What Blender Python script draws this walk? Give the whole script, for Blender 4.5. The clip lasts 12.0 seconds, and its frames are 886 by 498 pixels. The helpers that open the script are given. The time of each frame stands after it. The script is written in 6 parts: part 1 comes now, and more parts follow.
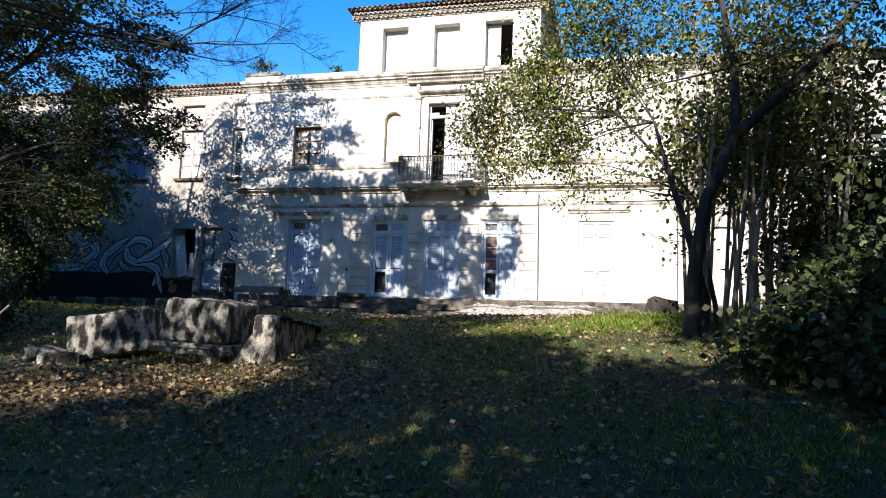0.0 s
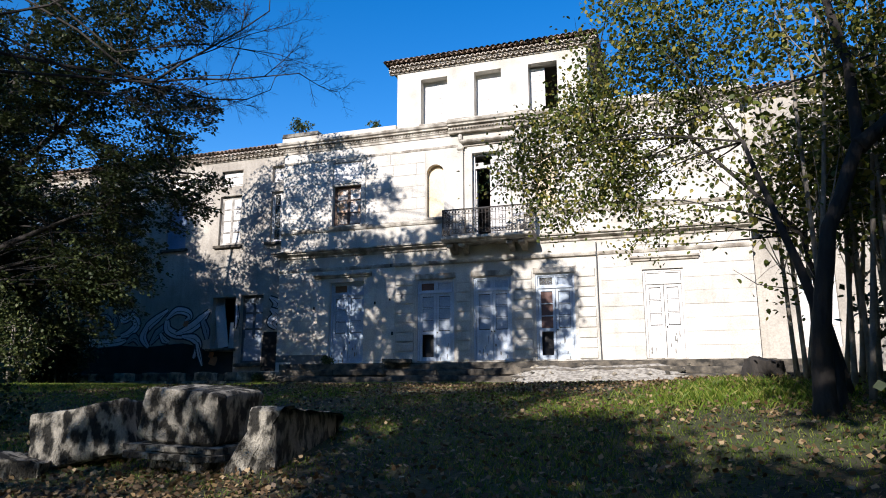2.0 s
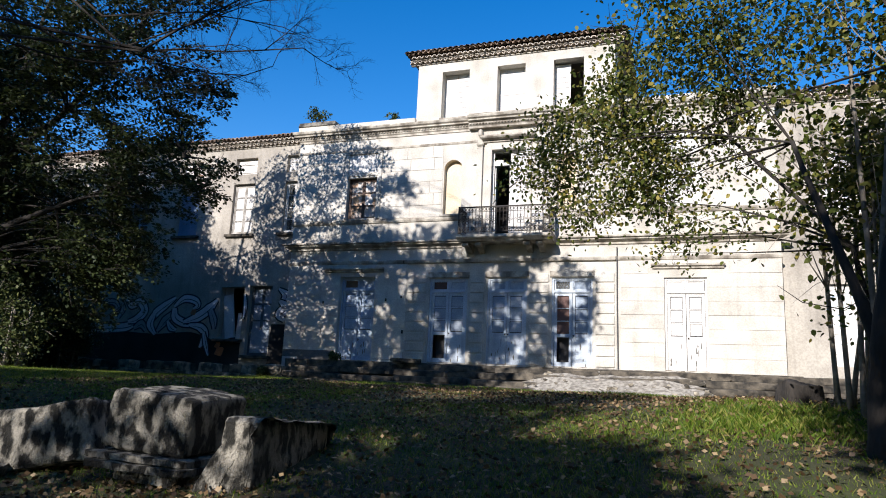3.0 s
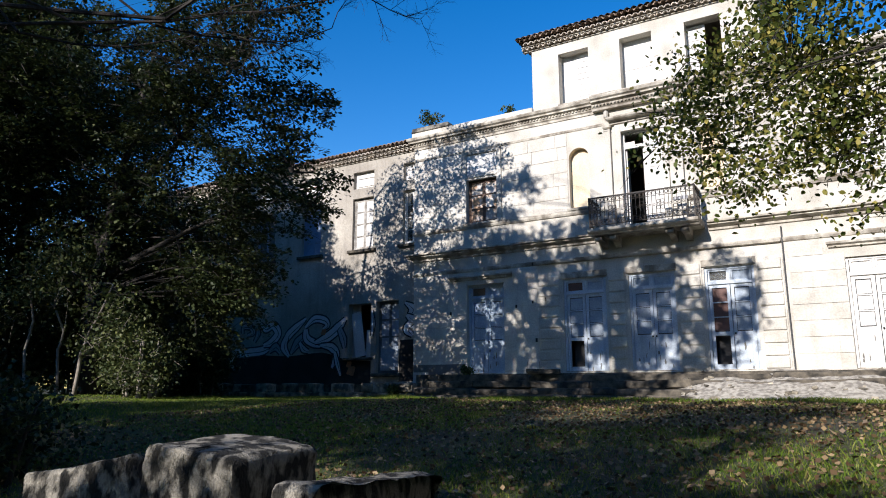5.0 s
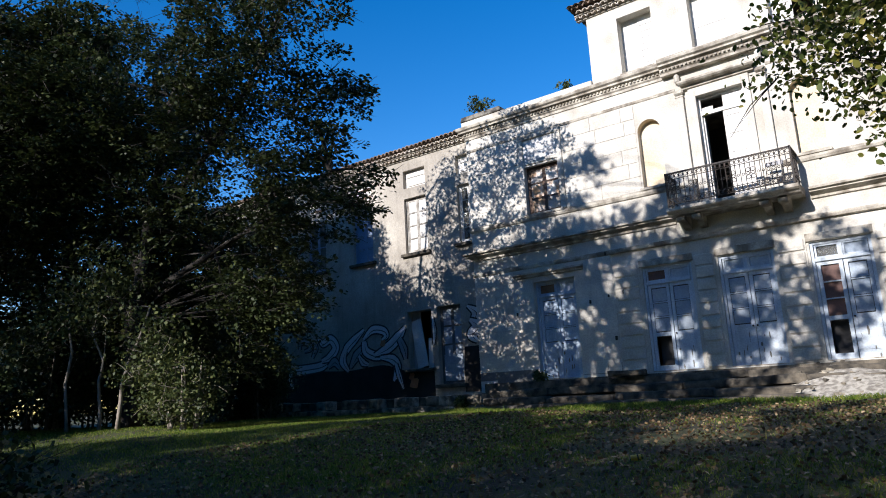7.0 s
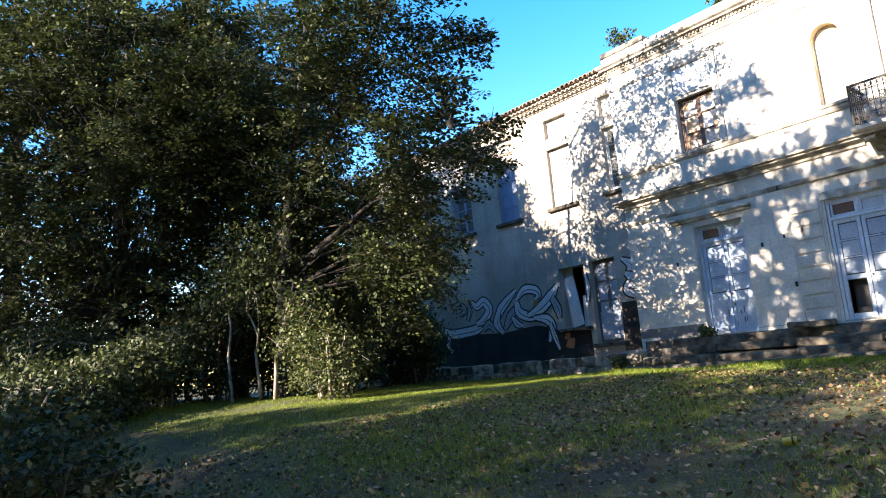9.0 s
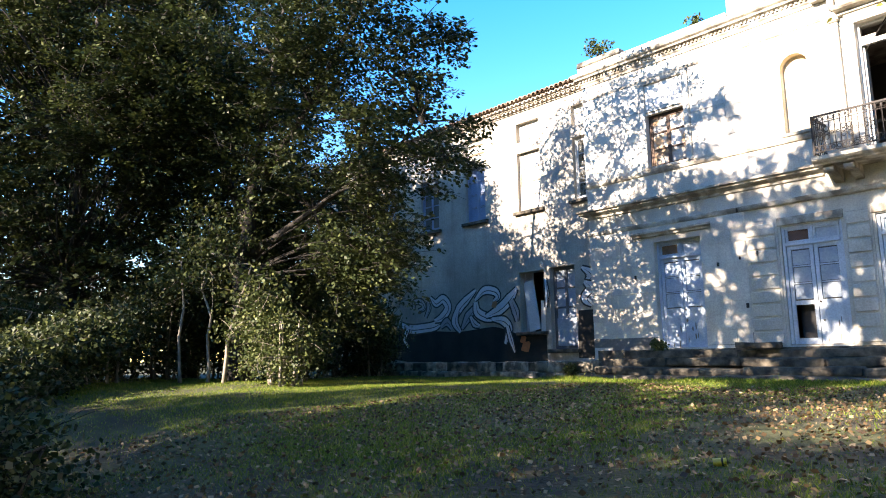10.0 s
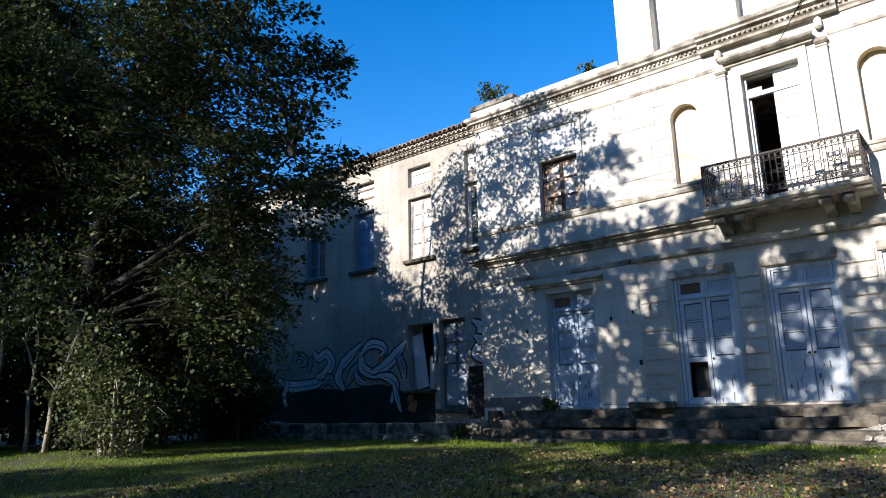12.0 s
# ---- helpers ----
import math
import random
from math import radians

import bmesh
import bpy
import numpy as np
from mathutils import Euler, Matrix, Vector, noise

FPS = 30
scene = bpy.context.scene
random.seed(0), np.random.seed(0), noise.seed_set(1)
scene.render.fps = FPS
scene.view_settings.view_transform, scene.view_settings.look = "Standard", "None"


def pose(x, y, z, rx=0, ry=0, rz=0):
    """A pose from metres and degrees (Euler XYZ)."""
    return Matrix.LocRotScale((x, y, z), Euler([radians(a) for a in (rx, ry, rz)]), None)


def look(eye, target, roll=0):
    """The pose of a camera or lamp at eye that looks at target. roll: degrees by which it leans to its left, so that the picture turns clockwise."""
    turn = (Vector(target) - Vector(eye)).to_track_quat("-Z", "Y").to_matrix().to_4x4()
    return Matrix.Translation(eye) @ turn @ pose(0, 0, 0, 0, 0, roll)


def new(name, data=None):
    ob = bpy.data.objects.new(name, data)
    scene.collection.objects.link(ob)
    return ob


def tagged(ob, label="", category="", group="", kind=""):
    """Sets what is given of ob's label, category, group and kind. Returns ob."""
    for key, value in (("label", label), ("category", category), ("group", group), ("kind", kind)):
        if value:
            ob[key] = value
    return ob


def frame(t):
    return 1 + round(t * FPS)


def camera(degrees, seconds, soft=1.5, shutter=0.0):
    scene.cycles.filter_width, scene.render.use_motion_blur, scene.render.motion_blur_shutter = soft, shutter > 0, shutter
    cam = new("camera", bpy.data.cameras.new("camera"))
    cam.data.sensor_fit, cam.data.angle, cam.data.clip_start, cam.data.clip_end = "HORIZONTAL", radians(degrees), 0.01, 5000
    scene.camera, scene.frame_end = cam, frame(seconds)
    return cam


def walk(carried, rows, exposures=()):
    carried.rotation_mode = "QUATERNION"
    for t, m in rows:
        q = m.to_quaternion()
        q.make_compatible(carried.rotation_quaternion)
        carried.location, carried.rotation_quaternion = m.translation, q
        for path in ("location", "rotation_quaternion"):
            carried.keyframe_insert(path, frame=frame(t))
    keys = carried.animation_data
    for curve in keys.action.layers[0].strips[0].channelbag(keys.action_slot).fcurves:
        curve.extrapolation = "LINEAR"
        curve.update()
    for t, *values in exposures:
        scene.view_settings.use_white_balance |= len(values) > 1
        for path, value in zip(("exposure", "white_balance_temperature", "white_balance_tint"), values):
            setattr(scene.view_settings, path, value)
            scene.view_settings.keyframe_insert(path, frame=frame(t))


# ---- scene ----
cam = camera(65.5, 12.0, soft=1.0)
PATH = [
    (0, (13.887, -23.698, -1.05), (13.418, -21.768, -0.822), 1.9),
    (0.5, (13.915, -23.275, -0.985), (13.354, -21.385, -0.65), 0.8),
    (1, (13.699, -22.882, -0.94), (13.215, -20.975, -0.581), 1.2),
    (1.5, (13.629, -22.461, -0.88), (13.117, -20.569, -0.486), -0.6),
    (2, (13.566, -22.009, -0.8), (12.955, -20.145, -0.409), -0.1),
    (2.5, (13.389, -21.494, -0.72), (12.676, -19.665, -0.335), 6.2),
    (2.7, (13.422, -21.451, -0.69), (12.776, -19.597, -0.305), 3.0),
    (4.3, (13.109, -20.118, -0.53), (12.424, -18.278, -0.149), 2.2),
    (4.5, (13.026, -20.006, -0.52), (12.213, -18.227, -0.105), 1.3),
    (5, (12.939, -19.666, -0.45), (11.932, -17.984, -0.055), 0.0),
    (5.5, (12.72, -19.1, -0.39), (11.608, -17.476, -0.031), 0.5),
    (5.6, (12.695, -18.967, -0.38), (11.672, -17.294, 0.011), -0.4),
    (6, (12.506, -18.617, -0.34), (11.393, -17.008, 0.075), 0.6),
    (6.5, (12.302, -18.348, -0.29), (11.171, -16.743, 0.087), -2.6),
    (7, (11.951, -18.012, -0.23), (10.798, -16.43, 0.179), -3.2),
    (7.5, (11.758, -17.589, -0.19), (10.457, -16.126, 0.219), -1.7),
    (7.7, (11.677, -17.531, -0.175), (10.186, -16.262, 0.235), -2.6),
    (9.3, (11.896, -16.681, -0.13), (10.378, -15.416, 0.178), -5.5),
    (9.5, (11.882, -16.829, -0.12), (10.405, -15.517, 0.193), -5.9),
    (10, (11.938, -16.657, -0.1), (10.474, -15.33, 0.207), -1.0),
    (10.5, (11.858, -16.166, -0.08), (10.547, -14.703, 0.294), -0.9),
    (11, (11.766, -15.811, -0.06), (10.572, -14.257, 0.339), -1.1),
    (11.5, (11.522, -15.642, -0.03), (10.286, -14.127, 0.394), -0.5),
    (12, (11.288, -15.157, 0.02), (10.042, -13.66, 0.475), -1.3),
]
EXPOSURES = [(0, 1.32, 6600, 15), (0.5, 1.1, 6600, 15), (1.5, 0.86, 6500, 15), (2.7, 0.64, 6500, 14), (5.5, 0.66, 6500, 14), (7.7, 0.86, 6400, 14), (9.3, 2.65, 8100, 18), (10.5, 2.3, 8000, 16), (11.5, 1.3, 6800, 13), (12, 1.12, 6600, 13)]
walk(cam, [(t, look(eye, target, roll)) for t, eye, target, roll in PATH], EXPOSURES)

# ---- light ----
SUN_AZ = radians(9)      # how far the sun stands to the left of the facade's normal
SUN_EL = radians(26)
to_sun = Vector((-math.sin(SUN_AZ) * math.cos(SUN_EL), -math.cos(SUN_AZ) * math.cos(SUN_EL), math.sin(SUN_EL)))
world = bpy.data.worlds.new("world")
scene.world = world
world.use_nodes = True
wn = world.node_tree
sky = wn.nodes.new("ShaderNodeTexSky")
sky.sky_type = "NISHITA"
sky.sun_disc = False
sky.sun_elevation = SUN_EL
sky.sun_rotation = math.atan2(to_sun.x, to_sun.y)
sky.altitude = 200
sky.dust_density = 0.1
sky.ozone_density = 1.5
vivid = wn.nodes.new("ShaderNodeHueSaturation")
vivid.inputs["Saturation"].default_value = 1.5
vivid.inputs["Hue"].default_value = 0.508
wn.links.new(sky.outputs[0], vivid.inputs["Color"])
wn.links.new(vivid.outputs[0], wn.nodes["Background"].inputs[0])
wn.nodes["Background"].inputs[1].default_value = 0.125
sun = new("sun", bpy.data.lights.new("sun", "SUN"))
sun.data.energy = 5.0
sun.data.angle = radians(0.42)
sun.data.color = (1.0, 0.965, 0.92)
sun.matrix_world = look(to_sun * 60, (0, 0, 0))


# ---- materials ----
def mat(name, base, rough=0.8, metal=0.0, vary=0.25, scale=3.0, fine=40.0, bump=0.2, tint=None, spread=0.0, stretch=(1, 1, 1), streak=0.0, spec=0.5, edge=(0.35, 0.7)):
    """A surface with stains at one scale and grain at another. tint: the colour of the stains. spread: how far pieces differ."""
    m = bpy.data.materials.new(name)
    m.use_nodes = True
    nt = m.node_tree
    b = nt.nodes["Principled BSDF"]
    b.inputs["Roughness"].default_value = rough
    b.inputs["Metallic"].default_value = metal
    b.inputs["Specular IOR Level"].default_value = spec
    tc = nt.nodes.new("ShaderNodeTexCoord")
    geo = nt.nodes.new("ShaderNodeNewGeometry")
    mp = nt.nodes.new("ShaderNodeMapping")
    mp.inputs["Scale"].default_value = stretch
    nt.links.new(geo.outputs["Position"], mp.inputs["Vector"])
    n1 = nt.nodes.new("ShaderNodeTexNoise")
    n1.inputs["Scale"].default_value = scale
    n1.inputs["Detail"].default_value = 6
    n2 = nt.nodes.new("ShaderNodeTexNoise")
    n2.inputs["Scale"].default_value = fine
    n2.inputs["Detail"].default_value = 4
    nt.links.new(mp.outputs[0], n1.inputs["Vector"])
    nt.links.new(mp.outputs[0], n2.inputs["Vector"])
    ramp = nt.nodes.new("ShaderNodeValToRGB")
    ramp.color_ramp.elements[0].position, ramp.color_ramp.elements[1].position = edge
    t = tint or tuple(c * (1 - vary) for c in base)
    ramp.color_ramp.elements[0].color = (*t, 1)
    ramp.color_ramp.elements[1].color = (*base, 1)
    nt.links.new(n1.outputs[0], ramp.inputs[0])
    mix = nt.nodes.new("ShaderNodeMix")
    mix.data_type, mix.blend_type = "RGBA", "MULTIPLY"
    mix.inputs[0].default_value = 0.5
    r2 = nt.nodes.new("ShaderNodeMapRange")
    r2.inputs["From Min"].default_value, r2.inputs["From Max"].default_value = 0.3, 0.7
    r2.inputs["To Min"].default_value, r2.inputs["To Max"].default_value = 0.6, 1.15
    nt.links.new(n2.outputs[0], r2.inputs[0])
    nt.links.new(ramp.outputs[0], mix.inputs[6])
    nt.links.new(r2.outputs[0], mix.inputs[7])
    col = mix.outputs[2]
    if streak:
        # rain streaks that run down the wall
        m3 = nt.nodes.new("ShaderNodeMapping")
        m3.inputs["Scale"].default_value = (3.0, 3.0, 0.25)
        nt.links.new(geo.outputs["Position"], m3.inputs["Vector"])
        n3 = nt.nodes.new("ShaderNodeTexNoise")
        n3.inputs["Scale"].default_value = 1.6
        n3.inputs["Detail"].default_value = 5
        nt.links.new(m3.outputs[0], n3.inputs["Vector"])
        r3 = nt.nodes.new("ShaderNodeMapRange")
        r3.inputs["From Min"].default_value, r3.inputs["From Max"].default_value = 0.5, 0.72
        r3.inputs["To Min"].default_value, r3.inputs["To Max"].default_value = 1.0, 1.0 - streak
        nt.links.new(n3.outputs[0], r3.inputs[0])
        mx = nt.nodes.new("ShaderNodeMix")
        mx.data_type, mx.blend_type = "RGBA", "MULTIPLY"
        mx.inputs[0].default_value = 1.0
        nt.links.new(col, mx.inputs[6])
        nt.links.new(r3.outputs[0], mx.inputs[7])
        col = mx.outputs[2]
    if spread:
        inf = nt.nodes.new("ShaderNodeObjectInfo")
        add = nt.nodes.new("ShaderNodeMath")
        add.operation = "ADD"
        nt.links.new(inf.outputs["Random"], add.inputs[0])
        nt.links.new(geo.outputs["Random Per Island"], add.inputs[1])
        fr = nt.nodes.new("ShaderNodeMath")
        fr.operation = "FRACT"
        nt.links.new(add.outputs[0], fr.inputs[0])
        r4 = nt.nodes.new("ShaderNodeMapRange")
        r4.inputs["To Min"].default_value, r4.inputs["To Max"].default_value = 1 - spread, 1 + spread * 0.4
        nt.links.new(fr.outputs[0], r4.inputs[0])
        mx = nt.nodes.new("ShaderNodeMix")
        mx.data_type, mx.blend_type = "RGBA", "MULTIPLY"
        mx.inputs[0].default_value = 1.0
        nt.links.new(col, mx.inputs[6])
        nt.links.new(r4.outputs[0], mx.inputs[7])
        col = mx.outputs[2]
    nt.links.new(col, b.inputs["Base Color"])
    if bump:
        bp = nt.nodes.new("ShaderNodeBump")
        bp.inputs["Strength"].default_value = bump
        bp.inputs["Distance"].default_value = 0.02
        nt.links.new(n2.outputs[0], bp.inputs["Height"])
        nt.links.new(bp.outputs[0], b.inputs["Normal"])
    return m


def leaf_mat(name, a, b_col, c_col, through_part=0.35):
    """Leaves in three tones, leaf by leaf, that let some light through."""
    m = bpy.data.materials.new(name)
    m.use_nodes = True
    nt = m.node_tree
    b = nt.nodes["Principled BSDF"]
    geo = nt.nodes.new("ShaderNodeNewGeometry")
    ramp = nt.nodes.new("ShaderNodeValToRGB")
    ramp.color_ramp.elements[0].color = (*a, 1)
    ramp.color_ramp.elements[1].color = (*c_col, 1)
    e = ramp.color_ramp.elements.new(0.6)
    e.color = (*b_col, 1)
    nt.links.new(geo.outputs["Random Per Island"], ramp.inputs[0])
    nt.links.new(ramp.outputs[0], b.inputs["Base Color"])
    b.inputs["Roughness"].default_value = 0.55
    b.inputs["Specular IOR Level"].default_value = 0.3
    tr = nt.nodes.new("ShaderNodeBsdfTranslucent")
    nt.links.new(ramp.outputs[0], tr.inputs["Color"])
    ms = nt.nodes.new("ShaderNodeMixShader")
    ms.inputs[0].default_value = through_part
    nt.links.new(b.outputs[0], ms.inputs[1])
    nt.links.new(tr.outputs[0], ms.inputs[2])
    nt.links.new(ms.outputs[0], nt.nodes["Material Output"].inputs["Surface"])
    return m


STONE = mat("limestone", (0.66, 0.625, 0.55), 0.85, vary=0.18, scale=1.1, fine=28, bump=0.25, tint=(0.43, 0.4, 0.34), spread=0.08, streak=0.1)
ASHLAR = mat("ashlar_limestone", (0.66, 0.625, 0.55), 0.85, scale=1.6, fine=28, bump=0.3, tint=(0.5, 0.465, 0.4), spread=0.1, streak=0.12)
RENDER = mat("lime_render", (0.48, 0.445, 0.38), 0.9, vary=0.3, scale=0.7, fine=22, bump=0.3, tint=(0.31, 0.28, 0.235), streak=0.2)
MOULD = mat("moulded_stone", (0.53, 0.49, 0.41), 0.88, scale=2.6, fine=30, tint=(0.22, 0.19, 0.15), bump=0.4, streak=0.3, edge=(0.4, 0.6))
# tan of the niches' bounce-lit shade, put into the stone colour
NICHE_TAN = mat("niche_bounce_tan", (0.7, 0.6, 0.44), 0.9, scale=2.0, fine=26, tint=(0.62, 0.51, 0.35), bump=0.2)
PALE = mat("whitewashed_board", (0.72, 0.7, 0.66), 0.8, scale=1.5, fine=30, tint=(0.58, 0.56, 0.52), bump=0.15)
BLUE = mat("pale_blue_paint", (0.5, 0.56, 0.61), 0.55, scale=2.2, fine=26, tint=(0.4, 0.46, 0.52), bump=0.15, streak=0.2)
BLUE_PANE = mat("blue_board", (0.37, 0.42, 0.46), 0.5, scale=2.0, fine=20, tint=(0.23, 0.29, 0.36), bump=0.1)
BLUE_DEEP = mat("blue_shutter_paint", (0.23, 0.31, 0.42), 0.55, scale=2.2, fine=26, tint=(0.16, 0.23, 0.33), bump=0.15)
BLUE_SIDE = mat("blue_door_paint", (0.43, 0.51, 0.59), 0.55, scale=2.2, fine=26, tint=(0.29, 0.38, 0.48), bump=0.15, streak=0.2)
PEEL = mat("peeling_paint", (0.17, 0.16, 0.14), 0.85, scale=6, fine=40)
TILE = mat("clay_tile", (0.5, 0.36, 0.27), 0.85, scale=3, fine=30, tint=(0.2, 0.14, 0.1), bump=0.3, spread=0.45)
TILE_PALE = mat("clay_tile_pale", (0.66, 0.6, 0.52), 0.85, scale=3, fine=30, tint=(0.5, 0.42, 0.34), bump=0.3, spread=0.35)
IRON = mat("wrought_iron", (0.022, 0.022, 0.022), 0.65, 0.0, scale=8, fine=60, tint=(0.04, 0.028, 0.02), spec=0.3)
ZINC = mat("downpipe_zinc", (0.1, 0.1, 0.1), 0.6, 0.3)
# the unlit rooms' darkness, put into the plaster colour
DARKROOM = mat("dark_interior", (0.16, 0.14, 0.12), 0.95, scale=1.5, fine=20)
# weathered stone, its colour also lowered to carry shade at the wall's foot
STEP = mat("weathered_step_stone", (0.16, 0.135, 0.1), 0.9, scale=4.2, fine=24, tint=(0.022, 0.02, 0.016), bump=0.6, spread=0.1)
BLOCK = mat("lichen_stone", (0.33, 0.305, 0.25), 0.95, scale=10, fine=70, tint=(0.016, 0.015, 0.011), bump=1.8, edge=(0.45, 0.58), stretch=(1, 1, 0.55))
WALLSTONE = mat("pale_rubble_stone", (0.46, 0.4, 0.3), 0.95, scale=4, fine=24, tint=(0.1, 0.09, 0.07), bump=0.8, spread=0.5, edge=(0.4, 0.62))
# near-black sheets that put the shade into the door leaves' gaps
GAP_DARK = mat("gap_dark", (0.045, 0.043, 0.042), 0.8, scale=3, fine=30, tint=(0.028, 0.026, 0.025))
# pale and tan patches: the panes' reflections, put into their colour
PANE_REFLECT = mat("reflection_pane", (0.68, 0.6, 0.52), 0.5, scale=3.5, fine=20, tint=(0.42, 0.24, 0.12), spread=0.45, edge=(0.42, 0.55))
WOOD_DARK = mat("dark_window_wood", (0.12, 0.065, 0.04), 0.7, scale=5, fine=50, tint=(0.07, 0.04, 0.026))
PARAPET = mat("weathered_coping", (0.24, 0.22, 0.18), 0.9, scale=4, fine=26, tint=(0.04, 0.037, 0.032), bump=0.6, edge=(0.4, 0.6))
SLATE = mat("slate_grey_paint", (0.11, 0.125, 0.14), 0.6, scale=4, fine=30, tint=(0.07, 0.08, 0.09))
PLINTH = mat("cement_plinth", (0.16, 0.16, 0.155), 0.9, scale=1.5, fine=20, tint=(0.13, 0.13, 0.12))
WOOD = mat("worn_wood", (0.22, 0.13, 0.075), 0.7, scale=5, fine=50, tint=(0.13, 0.075, 0.045))
RUST = mat("red_brown_board", (0.14, 0.06, 0.04), 0.6, scale=4, fine=40, tint=(0.09, 0.04, 0.03))
PALE_WORN = mat("worn_white_paint", (0.46, 0.44, 0.4), 0.75, scale=5, fine=34, tint=(0.2, 0.18, 0.15), bump=0.3)
SPRAY_W = mat("white_spray_paint", (0.7, 0.7, 0.71), 0.7, scale=3.5, fine=25, tint=(0.6, 0.6, 0.61), bump=0.1)
SPRAY_K = mat("black_spray_paint", (0.02, 0.02, 0.024), 0.6, scale=3, fine=30)
SPRAY_G = mat("grey_spray_paint", (0.42, 0.42, 0.44), 0.7, scale=3, fine=30)
SPRAY_O = mat("orange_spray_paint", (0.5, 0.18, 0.07), 0.7, scale=5, fine=30)
BLACK_BASE = mat("near_black_render", (0.03, 0.026, 0.022), 0.95, scale=1.6, fine=20, tint=(0.012, 0.011, 0.01))
SOIL = mat("lawn_soil", (0.046, 0.056, 0.014), 0.95, scale=0.9, fine=26, tint=(0.03, 0.026, 0.011), bump=1.0, edge=(0.38, 0.62))
BARK = mat("bark", (0.045, 0.038, 0.031), 0.95, scale=5, fine=30, tint=(0.02, 0.017, 0.014), bump=0.9, stretch=(1, 1, 0.3))
BARK_PALE = mat("pale_bark", (0.33, 0.29, 0.24), 0.9, scale=5, fine=30, tint=(0.16, 0.14, 0.11), bump=0.5)
LEAF_OAK = leaf_mat("dark_leaf", (0.017, 0.028, 0.009), (0.033, 0.048, 0.015), (0.085, 0.1, 0.03), 0.22)
LEAF_LIME = leaf_mat("lime_leaf", (0.035, 0.055, 0.012), (0.12, 0.15, 0.028), (0.36, 0.3, 0.07), 0.38)
LEAF_BUSH = leaf_mat("bush_leaf", (0.03, 0.048, 0.014), (0.062, 0.082, 0.025), (0.14, 0.155, 0.05), 0.3)
GRASS = leaf_mat("grass_blade", (0.045, 0.09, 0.008), (0.13, 0.21, 0.018), (0.32, 0.3, 0.08), 0.45)
LITTER = leaf_mat("fallen_leaf", (0.052, 0.031, 0.016), (0.12, 0.075, 0.036), (0.33, 0.24, 0.13), 0.1)

GLASS = bpy.data.materials.new("old_window_glass")
GLASS.use_nodes = True
gb = GLASS.node_tree.nodes["Principled BSDF"]
gb.inputs["Base Color"].default_value = (0.8, 0.82, 0.8, 1)
gb.inputs["Roughness"].default_value = 0.06
gb.inputs["Transmission Weight"].default_value = 0.9
gb.inputs["IOR"].default_value = 1.45


# ---- mesh helpers ----
def obj(name, bm, material, parent=None, label="", category="", group="", kind=""):
    me = bpy.data.meshes.new(name)
    bm.to_mesh(me)
    bm.free()
    me.materials.append(material)
    ob = new(name, me)
    ob.parent = parent
    return tagged(ob, label, category, group, kind)


def part(name, bm, material, parent, label=""):
    return obj(name, bm, material, parent, label)


def empty(name, place, label="", category="", group="", kind=""):
    ob = new(name)
    ob.location = place
    return tagged(ob, label, category, group, kind)


def box(bm, x0, x1, y0, y1, z0, z1, bevel=0.0):
    """A box in bm; with a bevel its edges are rounded off."""
    vs = [bm.verts.new((x, y, z)) for x in (x0, x1) for y in (y0, y1) for z in (z0, z1)]
    fs = [bm.faces.new([vs[i] for i in f]) for f in ((0, 1, 3, 2), (4, 6, 7, 5), (0, 4, 5, 1), (2, 3, 7, 6), (0, 2, 6, 4), (1, 5, 7, 3))]
    if bevel:
        bmesh.ops.bevel(bm, geom=list({e for f in fs for e in f.edges}), offset=bevel, segments=1, affect="EDGES")
    return vs


def boxed(*args, bevel=0.0):
    bm = bmesh.new()
    box(bm, *args, bevel=bevel)
    return bm


def wall_mesh(x0, x1, z0, z1, y0, y1, holes=()):
    """A wall along x with thickness y0..y1 and rectangular holes (xa, xb, za, zb) cut right through."""
    xs = sorted({x0, x1, *[h[i] for h in holes for i in (0, 1)]})
    zs = sorted({z0, z1, *[h[i] for h in holes for i in (2, 3)]})
    xs = [x for x in xs if x0 <= x <= x1]
    zs = [z for z in zs if z0 <= z <= z1]
    solid = {}
    for i in range(len(xs) - 1):
        for k in range(len(zs) - 1):
            cx, cz = (xs[i] + xs[i + 1]) / 2, (zs[k] + zs[k + 1]) / 2
            solid[i, k] = not any(h[0] < cx < h[1] and h[2] < cz < h[3] for h in holes)
    bm = bmesh.new()
    vd = {}

    def v(x, y, z):
        if (x, y, z) not in vd:
            vd[x, y, z] = bm.verts.new((x, y, z))
        return vd[x, y, z]
    for (i, k), s in solid.items():
        if not s:
            continue
        a, b, c, d = xs[i], xs[i + 1], zs[k], zs[k + 1]
        bm.faces.new((v(a, y0, c), v(b, y0, c), v(b, y0, d), v(a, y0, d)))
        bm.faces.new((v(a, y1, d), v(b, y1, d), v(b, y1, c), v(a, y1, c)))
        if not solid.get((i - 1, k)):
            bm.faces.new((v(a, y0, d), v(a, y1, d), v(a, y1, c), v(a, y0, c)))
        if not solid.get((i + 1, k)):
            bm.faces.new((v(b, y0, c), v(b, y1, c), v(b, y1, d), v(b, y0, d)))
        if not solid.get((i, k - 1)):
            bm.faces.new((v(a, y0, c), v(a, y1, c), v(b, y1, c), v(b, y0, c)))
        if not solid.get((i, k + 1)):
            bm.faces.new((v(a, y0, d), v(b, y0, d), v(b, y1, d), v(a, y1, d)))
    return bm


